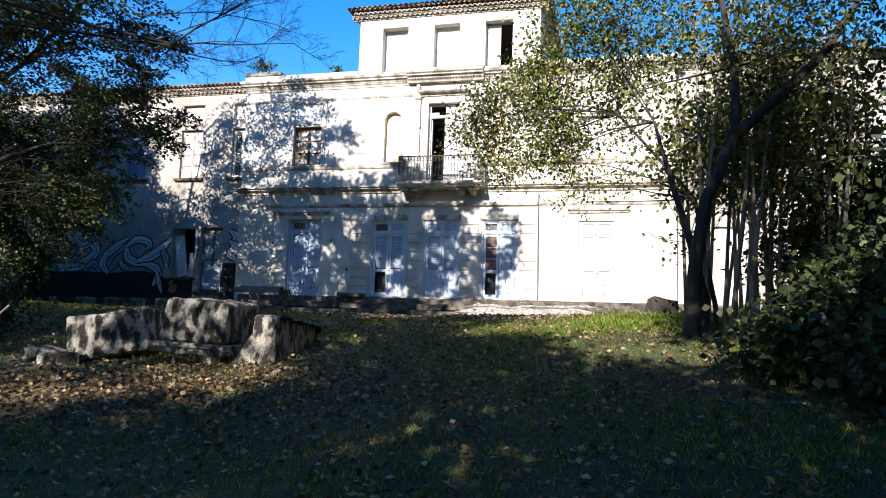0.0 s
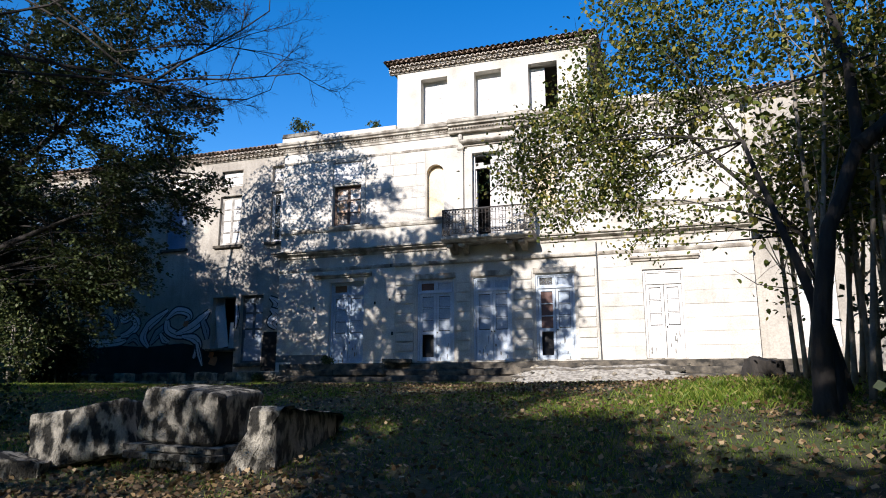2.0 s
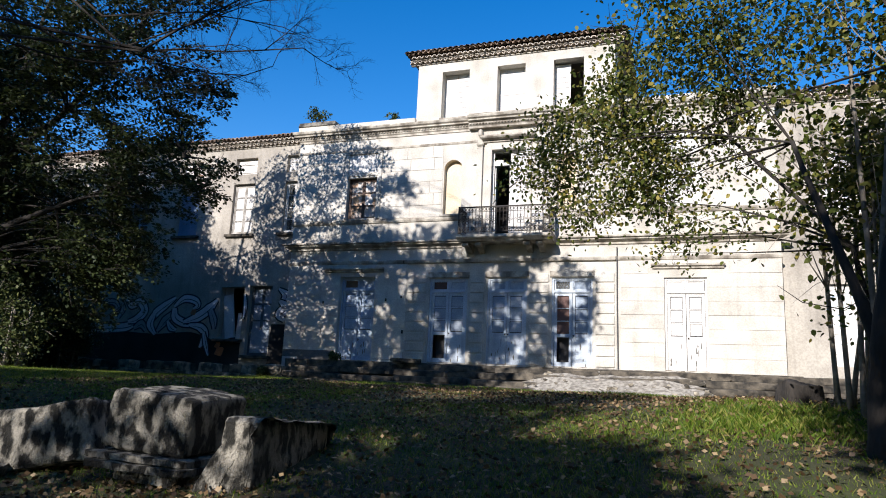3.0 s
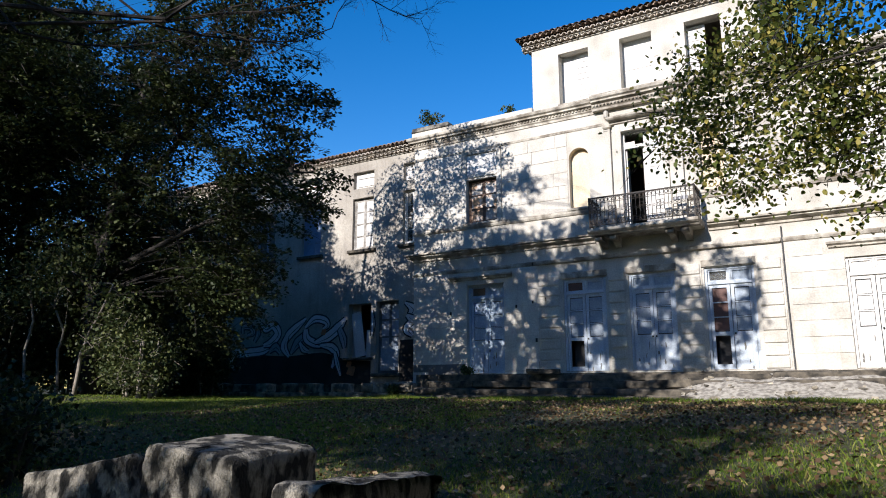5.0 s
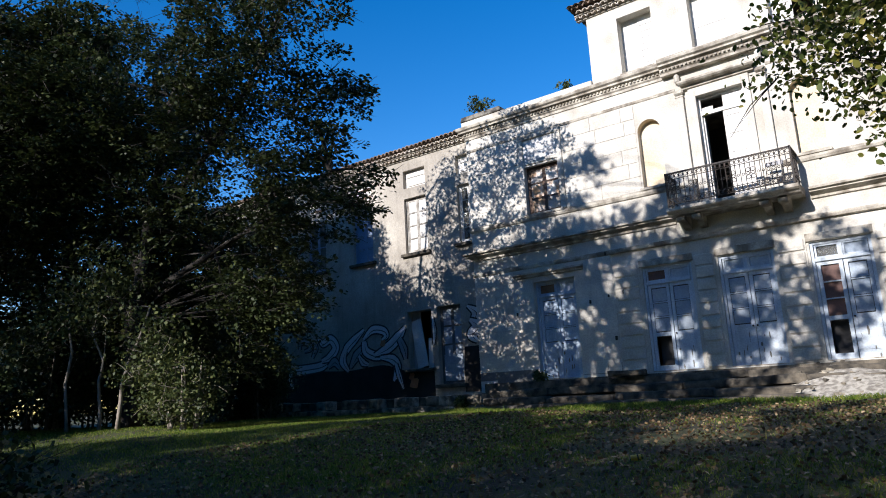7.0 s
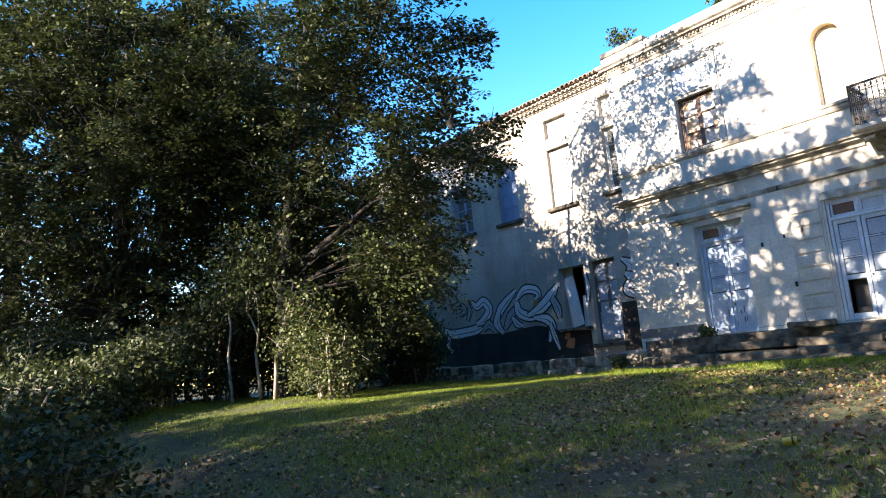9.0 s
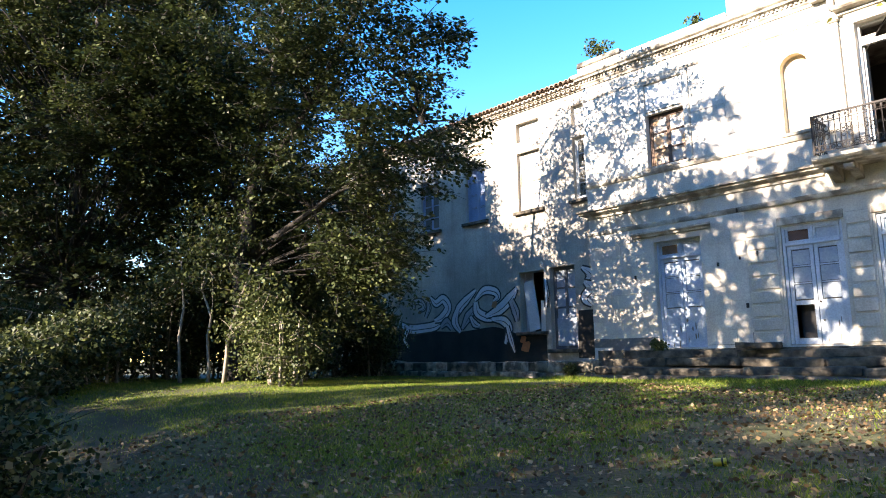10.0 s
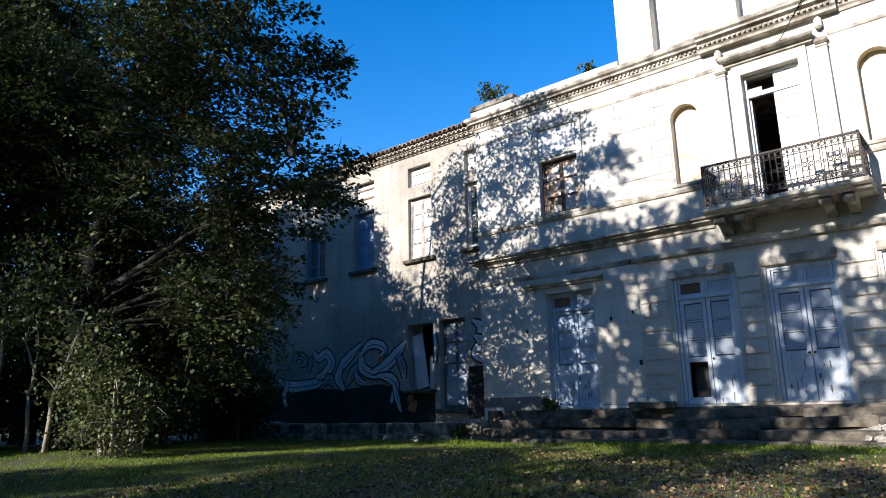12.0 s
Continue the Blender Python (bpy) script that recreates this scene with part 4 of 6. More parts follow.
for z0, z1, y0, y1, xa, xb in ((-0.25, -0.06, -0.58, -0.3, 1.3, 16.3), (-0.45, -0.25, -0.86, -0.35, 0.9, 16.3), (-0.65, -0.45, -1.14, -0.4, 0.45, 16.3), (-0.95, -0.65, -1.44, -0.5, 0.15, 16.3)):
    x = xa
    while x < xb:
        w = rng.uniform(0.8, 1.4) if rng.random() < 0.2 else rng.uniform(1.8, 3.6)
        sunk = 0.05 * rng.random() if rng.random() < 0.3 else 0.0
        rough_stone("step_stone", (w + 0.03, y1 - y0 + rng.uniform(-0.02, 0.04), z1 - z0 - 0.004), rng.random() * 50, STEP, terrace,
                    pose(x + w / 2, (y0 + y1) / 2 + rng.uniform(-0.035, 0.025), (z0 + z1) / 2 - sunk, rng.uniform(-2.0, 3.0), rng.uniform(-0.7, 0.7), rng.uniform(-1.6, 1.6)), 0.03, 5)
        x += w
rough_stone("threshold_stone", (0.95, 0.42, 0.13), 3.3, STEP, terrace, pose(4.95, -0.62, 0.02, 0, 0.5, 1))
GRAVEL = mat("pale_gravel", (0.44, 0.41, 0.35), 0.95, scale=9, fine=60, tint=(0.2, 0.18, 0.15), bump=1.2, edge=(0.38, 0.6))


def gravel_bank(x0, x1):
    """A bank of rubble and grit that has slid over the steps: a rough sloping sheet that thins out at both ends."""
    nx, ny = int((x1 - x0) / 0.09), 22
    V = []
    for j in range(ny + 1):
        v = j / ny
        for i in range(nx + 1):
            x = x0 + (x1 - x0) * i / nx
            fade = min(1.0, (x - x0) / 1.2, (x1 - x) / 0.8)
            q = noise.noise(Vector((x * 1.3, v * 2.0, 4.0)))
            grit = noise.noise(Vector((x * 13, v * 22, 1.0))) * 0.022
            V.append((x, -0.05 - 2.0 * v - 0.12 * q, -0.01 - 0.85 * v ** 1.15 + grit + 0.05 * q - 0.34 * (1 - fade)))
    a = np.array([j * (nx + 1) + i for j in range(ny) for i in range(nx)])
    ob = new("gravel_bank", mesh_of("gravel_bank", np.array(V), np.stack([a, a + nx + 1, a + nx + 2, a + 1], -1), GRAVEL))
    tagged(ob, "bank of pale gravel and rubble over the steps", "gravel", kind="structure")
    grit = random.Random(77)
    for k in range(70):
        x, v = grit.uniform(x0 + 0.5, x1 - 0.3), grit.random()
        w = grit.uniform(0.05, 0.14)
        rough_stone("rubble_stone", (w * 1.3, w, w * 0.7), grit.random() * 40, WALLSTONE, ob, pose(x, -0.1 - 1.9 * v, -0.02 - 0.85 * v ** 1.15, grit.uniform(-20, 20), grit.uniform(-20, 20), grit.uniform(0, 180)), 0.02, 1)


gravel_bank(8.4, 14.4)
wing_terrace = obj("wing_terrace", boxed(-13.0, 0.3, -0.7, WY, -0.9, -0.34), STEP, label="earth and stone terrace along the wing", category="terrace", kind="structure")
x = -11.5
k = 0
while x < 0.1:
    w = rng.uniform(0.35, 0.85)
    for lay, (za, zb) in enumerate(((-0.88, -0.6), (-0.6, -0.3))):
        if lay == 1 and rng.random() < 0.2:
            continue
        rough_stone("wall_stone", (w - 0.02, 0.5, zb - za - 0.015), rng.random() * 50, WALLSTONE, wing_terrace,
                    pose(x + w / 2, -0.9 - (0.1 if lay == 0 else 0) + rng.uniform(-0.06, 0.06), (za + zb) / 2, 0, 0, rng.uniform(-6, 6)), 0.03, 3)
    x += w

# ---- graffiti ----
graffiti = empty("graffiti", (-5.2, WY, 1.2), "white and black spray-painted lettering on the wall", "graffiti")
graffiti["kind"] = "structure"


def ribbon(name, ctrl, widths, y, material):
    """A painted stroke: a smooth curve through ctrl (x, z) with a changing width, lying on the wall."""
    P = [Vector((a, b)) for a, b in ctrl]
    P = [2 * P[0] - P[1]] + P + [2 * P[-1] - P[-2]]
    pts, ws = [], []
    n = len(ctrl)
    for i in range(n - 1):
        for s in range(8):
            t = s / 8
            p0, p1, p2, p3 = P[i:i + 4]
            pts.append(0.5 * (2 * p1 + (p2 - p0) * t + (2 * p0 - 5 * p1 + 4 * p2 - p3) * t * t + (3 * p1 - p0 - 3 * p2 + p3) * t ** 3))
            u = (i + t) / (n - 1)
            ws.append(np.interp(u, np.linspace(0, 1, len(widths)), widths))
    bm = bmesh.new()
    prev = None
    for i, p in enumerate(pts):
        d = (pts[min(i + 1, len(pts) - 1)] - pts[max(i - 1, 0)]).normalized()
        nn = Vector((-d.y, d.x)) * float(ws[i])
        a, b = [bm.verts.new((q.x, y, q.y)) for q in (p + nn, p - nn)]
        if prev:
            bm.faces.new((prev[0], a, b, prev[1]))
        prev = (a, b)
    ob = part(name, bm, material, None)
    ob.parent = graffiti
    ob.matrix_basis = Matrix.Translation((5.2, -WY, -1.2))
    return ob


coats = []


def paint(ctrl, widths, fill=None):
    """One sprayed letter stroke: a black outline, a pale fill and a thin inner line, each over the last."""
    base = WY - 0.003 - 0.0026 * len(coats)
    coats.append(ctrl)
    ribbon("outline", ctrl, [q + 0.055 for q in widths], base, SPRAY_K)
    ribbon("fill", ctrl, widths, base - 0.0008, fill or SPRAY_W)
    ribbon("inner_line", [(a + 0.03, b - 0.03) for a, b in ctrl], [0.0] + [0.016] * (len(widths) - 2) + [0.0], base - 0.0016, SPRAY_K)


paint(((-9.55, 1.2), (-8.9, 0.95), (-8.1, 0.95), (-7.4, 1.02), (-6.8, 1.3)), (0.06, 0.17, 0.16, 0.16, 0.05))
paint(((-9.05, 0.98), (-9.22, 0.6), (-9.0, 0.2)), (0.13, 0.1, 0.03))
paint(((-8.65, 1.72), (-8.6, 1.98), (-8.2, 1.95), (-8.05, 1.72), (-8.45, 1.62)), (0.05, 0.09, 0.1, 0.09, 0.03), SPRAY_G)
paint(((-7.95, 1.35), (-7.75, 1.7), (-7.85, 2.0)), (0.05, 0.1, 0.03), SPRAY_G)
paint(((-7.65, 2.1), (-7.35, 1.85), (-6.95, 1.98), (-6.68, 1.65), (-7.0, 1.32), (-7.5, 1.18)), (0.03, 0.13, 0.15, 0.17, 0.15, 0.05))
paint(((-7.1, 0.95), (-6.75, 1.12), (-6.45, 0.82)), (0.06, 0.15, 0.05), SPRAY_G)
paint(((-6.32, 1.15), (-6.1, 1.55), (-5.7, 1.85), (-5.15, 2.22)), (0.06, 0.16, 0.14, 0.03))
paint(((-6.2, 1.5), (-6.32, 1.1), (-5.98, 0.68)), (0.1, 0.16, 0.05))
paint(((-5.95, 0.85), (-5.62, 1.25), (-5.2, 1.62)), (0.05, 0.17, 0.08), SPRAY_G)
paint(((-5.5, 1.25), (-5.3, 1.0), (-5.0, 0.9)), (0.05, 0.12, 0.04))
paint(((-5.25, 1.82), (-4.8, 2.12), (-4.3, 2.05), (-4.15, 1.85), (-4.4, 1.72)), (0.05, 0.13, 0.13, 0.1, 0.02))
paint(((-5.22, 1.75), (-5.15, 1.4), (-4.75, 1.2), (-4.2, 1.08)), (0.1, 0.16, 0.15, 0.05))
paint(((-4.75, 1.22), (-4.1, 1.42), (-3.6, 1.75), (-3.24, 2.12)), (0.05, 0.18, 0.18, 0.04))
paint(((-3.55, 1.7), (-3.36, 1.3), (-3.3, 0.92)), (0.1, 0.14, 0.04), SPRAY_G)
paint(((-4.45, 1.12), (-3.9, 1.02), (-3.68, 0.72), (-3.9, 0.2)), (0.05, 0.15, 0.15, 0.03))
paint(((-3.75, 0.85), (-3.6, 0.4), (-3.42, -0.08)), (0.06, 0.09, 0.02))
paint(((-0.62, 2.5), (-0.3, 2.25), (-0.5, 2.0)), (0.03, 0.16, 0.05))
paint(((-0.55, 2.05), (-0.25, 1.8), (-0.5, 1.55), (-0.25, 1.3)), (0.05, 0.2, 0.18, 0.04))
paint(((-2.06, 2.3), (-2.0, 1.8), (-2.06, 1.3)), (0.03, 0.07, 0.02))
for a, b, s in ((-9.8, 0.75, 0.15), (-4.3, 1.6, 0.13), (-2.95, 0.15, 0.2), (-3.05, 0.38, 0.13)):
    ribbon("colour_patch", ((a - s, b - s * 0.5), (a, b), (a + s, b + s * 0.8)), (0.02, s, 0.02), WY - 0.06, SPRAY_O)
# near-black band of uneven width along the wall's foot, under the lettering
ribbon("black_band", ((-10.2, 0.3), (-9.0, 0.35), (-7.6, 0.25), (-6.0, 0.2), (-4.4, 0.25), (-3.2, 0.1), (-1.95, 0.1)), (0.5, 0.66, 0.58, 0.55, 0.6, 0.44, 0.4), WY - 0.002, BLACK_BASE)
# near-black patch in place of a tall dark opening right of the door
ribbon("black_band", ((-0.46, 1.2), (-0.46, 0.5), (-0.46, -0.34)), (0.38, 0.43, 0.44), WY - 0.002, BLACK_BASE)
for x0, x1, z1 in ((0.0, 2.06, 0.3), (3.44, 4.6, 0.34)):
    obj("plinth", boxed(x0, x1, -0.016, 0.0, -0.4, z1, bevel=0.004), PLINTH, label="grey cement plinth at the wall's foot", category="plinth", kind="structure")


# ---- plants ----
def leaf_cards(rng, centres, per, spread, size, droop=0.3, plain_leaf=False):
    """Leaves round each centre: pointed five-sided blades, slightly folded, at random turns."""
    n = len(centres) * per
    c = np.repeat(centres, per, 0) + rng.normal(0, 1, (n, 3)) * np.array(spread)
    s = size * rng.uniform(0.6, 1.25, n)
    d = rng.normal(0, 1, (n, 3))
    d[:, 2] -= droop
    d /= np.linalg.norm(d, axis=1)[:, None]
    up = rng.normal(0, 1, (n, 3))
    up[:, 2] += 1.2
    w = np.cross(d, up)
    w /= np.linalg.norm(w, axis=1)[:, None] + 1e-9
    nn = np.cross(w, d)
    base = c
    tip = c + d * s[:, None]
    if plain_leaf:
        wide = [c + d * (s * 0.46)[:, None] + w * (s * g)[:, None] + nn * (s * 0.09)[:, None] for g in (0.42, -0.42)]
        return np.stack([base, wide[0], tip, wide[1]], 1).reshape(-1, 3), np.arange(n * 4).reshape(-1, 4)
    side = [c + d * (s * f)[:, None] + w * (s * g)[:, None] + nn * (s * 0.09)[:, None] for f, g in ((0.22, 0.3), (0.62, 0.31), (0.62, -0.31), (0.22, -0.3))]
    V = np.stack([base, side[0], side[1], tip, side[2], side[3]], 1).reshape(-1, 3)
    F = np.arange(n * 6).reshape(-1, 6)
    return V, F


def spray_cards(rng, centres, per, axis, size):
    """Leaves set along flat twigs that reach outward from the trunk and droop a little at their tips."""
    out = centres - np.array(axis)
    out[:, 2] *= 0.25
    out += rng.normal(0, 1.1, out.shape) * np.array([1, 1, 0.3])
    out /= np.linalg.norm(out, axis=1)[:, None] + 1e-9
    side = np.stack([-out[:, 1], out[:, 0], rng.normal(0, 0.25, len(out))], -1)
    n = len(centres) * per
    o, q = np.repeat(out, per, 0), np.repeat(side, per, 0)
    reach = np.repeat(rng.uniform(0.5, 1.15, len(out)), per)
    u = rng.uniform(-0.5, 0.5, n)
    v = rng.normal(0, 0.17, n) * (1.1 - np.abs(u))
    c = np.repeat(centres, per, 0) + o * (u * reach)[:, None] + q * v[:, None]
    c[:, 2] += rng.normal(0, 0.055, n) - 0.22 * (u + 0.5) ** 2 * reach
    s = size * rng.uniform(0.6, 1.25, n)
    d = o * 0.7 + q * np.sign(v)[:, None] + rng.normal(0, 0.45, (n, 3))
    d[:, 2] -= 0.25
    d /= np.linalg.norm(d, axis=1)[:, None]
    w = np.cross(d, np.array([0, 0, 1.0]) + rng.normal(0, 0.45, (n, 3)))
    w /= np.linalg.norm(w, axis=1)[:, None] + 1e-9
    wide = [c + d * (s * 0.46)[:, None] + w * (s * g)[:, None] for g in (0.36, -0.36)]
    return np.stack([c, wide[0], c + d * s[:, None], wide[1]], 1).reshape(-1, 3), np.arange(n * 4).reshape(-1, 4)


def in_ellipsoids(rng, lobes, count):
    """Points inside several ellipsoids (x, y, z, rx, ry, rz, share), denser toward the skin."""
    total = sum(l[6] for l in lobes)
    out = []
    for l in lobes:
        n = max(2, int(count * l[6] / total))
        d = rng.normal(0, 1, (n, 3))
        d /= np.linalg.norm(d, axis=1)[:, None]
        r = rng.uniform(0.15, 1.0, n) ** 0.5
        out.append(np.array(l[:3]) + d * r[:, None] * np.array(l[3:6]))
    return np.concatenate(out)


def curve_between(rng, a, b, bend, n=5):
    a, b = np.array(a, float), np.array(b, float)
    mid = (a + b) / 2 + rng.normal(0, bend, 3) + np.array([0, 0, bend * 0.8])
    t = np.linspace(0, 1, n)[:, None]
    return (1 - t) ** 2 * a + 2 * t * (1 - t) * mid + t * t * b


def tree(name, seed, stems, lobes, clusters, per, spread, size, leaf, bark, label, category="tree", limb_share=0.3, limb_r=0.05, twig_r=0.012, kind="", sprays=False):
    """stems: lists of (x, y, z, radius). Limbs run from the stems to the clumps of leaves."""
    rng = np.random.RandomState(seed)
    base = stems[0][0]
    root = empty(name, base[:3], label, category, kind=kind)
    inv = Matrix.Translation((-base[0], -base[1], -base[2]))
    for st in stems:
        bm = bmesh.new()
        dense, rad = [], []
        for (x0, y0, z0, r0), (x1, y1, z1, r1) in zip(st, st[1:]):
            for k in range(3):
                t = k / 3
                j = rng.normal(0, 0.15, 3) * r0
                dense.append((x0 + (x1 - x0) * t + j[0], y0 + (y1 - y0) * t + j[1], z0 + (z1 - z0) * t))
                rad.append(r0 + (r1 - r0) * t)
        dense.append(st[-1][:3])
        rad.append(st[-1][3])
        rad[0] *= 1.35
        tube(bm, dense, rad, 9)
        bm.transform(inv)
        o = part("trunk", bm, bark, root)
        for f in o.data.polygons:
            f.use_smooth = True
    C = in_ellipsoids(rng, lobes, clusters)
    pts = np.array([p[:3] for st in stems for p in st[1:]])
    bm = bmesh.new()
    for c in C:
        if rng.rand() < limb_share:
            below = pts[pts[:, 2] < c[2] + 0.3]
            src = below if len(below) else pts
            s = src[np.argmin(np.linalg.norm(src - c, axis=1) + rng.uniform(0, 1.5, len(src)))]
            P = curve_between(rng, s, c, 0.12 * np.linalg.norm(c - s))
            r = limb_r * rng.uniform(0.5, 1.0)
            tube(bm, [tuple(p) for p in P], [r, r * 0.75, r * 0.5, r * 0.3, twig_r * 0.5], 5)
        for q in range(2):
            e = c + rng.normal(0, 1, 3) * np.array(spread) * 1.3
            mid = (c + e) / 2 + rng.normal(0, 0.03, 3)
            if leaf is LEAF_OAK:
                tube(bm, [tuple(c), tuple(e)], [twig_r, twig_r * 0.3], 3)
            else:
                tube(bm, [tuple(c), tuple(mid), tuple(e)], [twig_r, twig_r * 0.7, twig_r * 0.3], 4)
    bm.transform(inv)
    tagged(part("branchwork", bm, bark, root), kind="stuff")
    if sprays:
        V, F = spray_cards(rng, C, per, stems[0][2][:3], size)
    else:
        V, F = leaf_cards(rng, C, per, spread, size, plain_leaf=leaf is not LEAF_LIME)
    o = new("crown", mesh_of("crown", V - np.array(base[:3]), F, leaf))
    o.parent = root
    return root


# the great dark tree before the wing
tree("oak_tree", 11,
     [[(-4.6, -8.6, gz(-4.6, -8.6) - 0.2, 0.3), (-4.5, -8.7, 2.0, 0.22), (-4.3, -8.5, 5.0, 0.12), (-3.9, -8.2, 8.0, 0.06), (-3.5, -8.0, 10.5, 0.025)],
      [(-4.2, -8.4, 4.6, 0.1), (-2.4, -8.0, 6.2, 0.07), (-0.6, -7.8, 8.2, 0.045), (0.6, -7.8, 10.4, 0.02)],
      [(-4.4, -8.5, 2.6, 0.14), (-2.4, -7.9, 3.5, 0.06), (-0.6, -7.6, 4.1, 0.045), (1.3, -7.5, 4.8, 0.02)],
      [(-4.4, -8.5, 3.0, 0.15), (-6.2, -8.4, 5.0, 0.12), (-7.8, -8.2, 6.8, 0.05)]],
     [(-6.6, -8.2, 5.6, 3.4, 2.4, 2.9, 1.15), (-2.6, -8.0, 6.0, 2.6, 2.0, 2.4, 0.5), (0.5, -7.5, 4.6, 2.0, 1.5, 1.5, 0.38), (0.8, -7.5, 6.8, 1.5, 1.2, 1.3, 0.2), (-0.9, -7.3, 2.6, 1.3, 1.2, 1.3, 0.25), (-2.2, -7.8, 9.6, 1.4, 1.5, 2.4, 0.3), (0.7, -7.8, 10.3, 2.0, 1.5, 1.9, 0.36), (-1.2, -8.8, 7.8, 1.9, 1.4, 1.8, 0.28), (-5.6, -9.8, 7.4, 2.2, 1.6, 1.9, 0.5),
      (-5.4, -7.6, 2.4, 2.6, 1.4, 2.2, 0.8), (-2.4, -6.6, 2.8, 1.8, 1.4, 2.4, 0.55), (-7.0, -5.4, 3.6, 2.2, 1.6, 3.4, 0.7)],
     2250, 56, (0.23, 0.23, 0.17), 0.115, LEAF_OAK, BARK, "large dark-leaved tree with a broad drooping crown", limb_share=0.06, limb_r=0.045, sprays=True)
tree("oak_tree", 12,
     [[(-9.6, -11.6, gz(-9.6, -11.6) - 0.2, 0.3), (-9.5, -11.5, 2.0, 0.25), (-9.4, -11.4, 6.0, 0.18), (-9.2, -11.2, 10.5, 0.07)]],
     [(-9.4, -11.2, 5.0, 2.8, 2.8, 4.0, 1.2), (-9.2, -11.4, 10.0, 3.0, 2.8, 2.8, 0.8), (-11.5, -13.6, 5.0, 2.8, 2.6, 4.0, 0.9), (-10.6, -13.4, 9.8, 2.6, 2.6, 2.6, 0.6), (-6.9, -10.8, 6.8, 2.0, 1.7, 2.6, 0.8), (-7.2, -9.6, 9.8, 1.7, 1.6, 1.8, 0.45)],
     2100, 56, (0.28, 0.28, 0.22), 0.13, LEAF_OAK, BARK, "dark leafy tree at the edge of the lawn", limb_share=0.25, limb_r=0.06, sprays=True)
tree("oak_tree", 13,
     [[(-12.0, -7.0, gz(-12, -7) - 0.2, 0.3), (-11.9, -7.0, 3.0, 0.25), (-11.7, -7.0, 7.0, 0.1)]],
     [(-11.5, -6.8, 4.4, 2.8, 2.6, 4.0, 1.0), (-11.6, -7.2, 9.0, 2.4, 2.4, 2.6, 0.7), (-9.8, -4.2, 3.6, 1.8, 1.8, 3.4, 0.5), (-9.0, -6.4, 10.6, 2.3, 1.8, 2.4, 0.4), (-7.2, -5.6, 8.6, 1.6, 1.4, 1.6, 0.3)],
     1200, 56, (0.3, 0.3, 0.24), 0.13, LEAF_OAK, BARK, "dark leafy tree beside the wing", limb_share=0.25, limb_r=0.06, sprays=True)
# a tall unseen tree beside the path, set to throw its dapples on the doors
tree("tall_tree", 14,
     [[(3.2, -21.0, gz(3.2, -21.0) - 0.2, 0.3), (3.3, -20.8, 3.0, 0.26), (3.6, -20.0, 7.0, 0.2), (4.2, -18.8, 11.0, 0.1), (4.4, -18.2, 13.5, 0.05)]],
     [(5.6, -17.6, 10.7, 2.6, 2.0, 1.8, 0.8), (2.6, -18.0, 11.6, 2.4, 2.0, 2.2, 0.8), (0.0, -18.6, 11.0, 2.2, 2.0, 2.4, 0.6), (3.4, -20.4, 13.4, 2.4, 2.0, 1.4, 0.2), (5.0, -19.4, 6.2, 2.4, 1.8, 1.8, 0.5), (8.6, -22.2, 7.4, 2.0, 1.8, 1.8, 0.3), (1.9, -18.4, 8.2, 4.2, 1.2, 0.95, 0.75), (0.3, -18.4, 13.4, 1.4, 1.1, 0.7, 0.15), (1.1, -18.4, 14.7, 0.8, 0.9, 0.75, 0.075), (1.7, -18.4, 9.7, 1.3, 1.0, 0.6, 0.2)],
     370, 66, (0.2, 0.2, 0.16), 0.2, LEAF_OAK, BARK, "unseen tall tree with a high open crown, set for its dapples", limb_share=0.4, limb_r=0.05)


def bush(name, seed, x, y, r, h, count, per, size, leaf, label, stems=6, bark=BARK_PALE, lean=(0, 0)):
    """A many-stemmed shrub that stands on the ground."""
    rng = np.random.RandomState(seed)
    z = gz(x, y)
    st = []
    for k in range(stems):
        a = 2 * math.pi * (k + rng.rand()) / stems
        q = r * rng.uniform(0.1, 0.45)
        bx, by = x + q * math.cos(a), y + q * math.sin(a)
        e = r * rng.uniform(0.3, 0.7)
        st.append([(bx, by, gz(bx, by) - 0.1, 0.035), (bx + 0.1 * math.cos(a), by + 0.1 * math.sin(a), z + h * 0.35, 0.028),
                   (x + e * math.cos(a) + lean[0], y + e * math.sin(a) + lean[1], z + h * rng.uniform(0.6, 0.85), 0.014)])
    lobes = [(x + rng.uniform(-0.4, 0.4) * r + lean[0] * t, y + rng.uniform(-0.4, 0.4) * r + lean[1] * t, z + h * t, r * w, r * w, h * 0.28, 1.0)
             for t, w in ((0.3, 0.8), (0.55, 0.85), (0.78, 0.65))]
    return tree(name, seed, st, lobes, count, per, (0.22, 0.22, 0.16), size, leaf, bark, label, "shrub", limb_share=0.3, limb_r=0.018, twig_r=0.006)


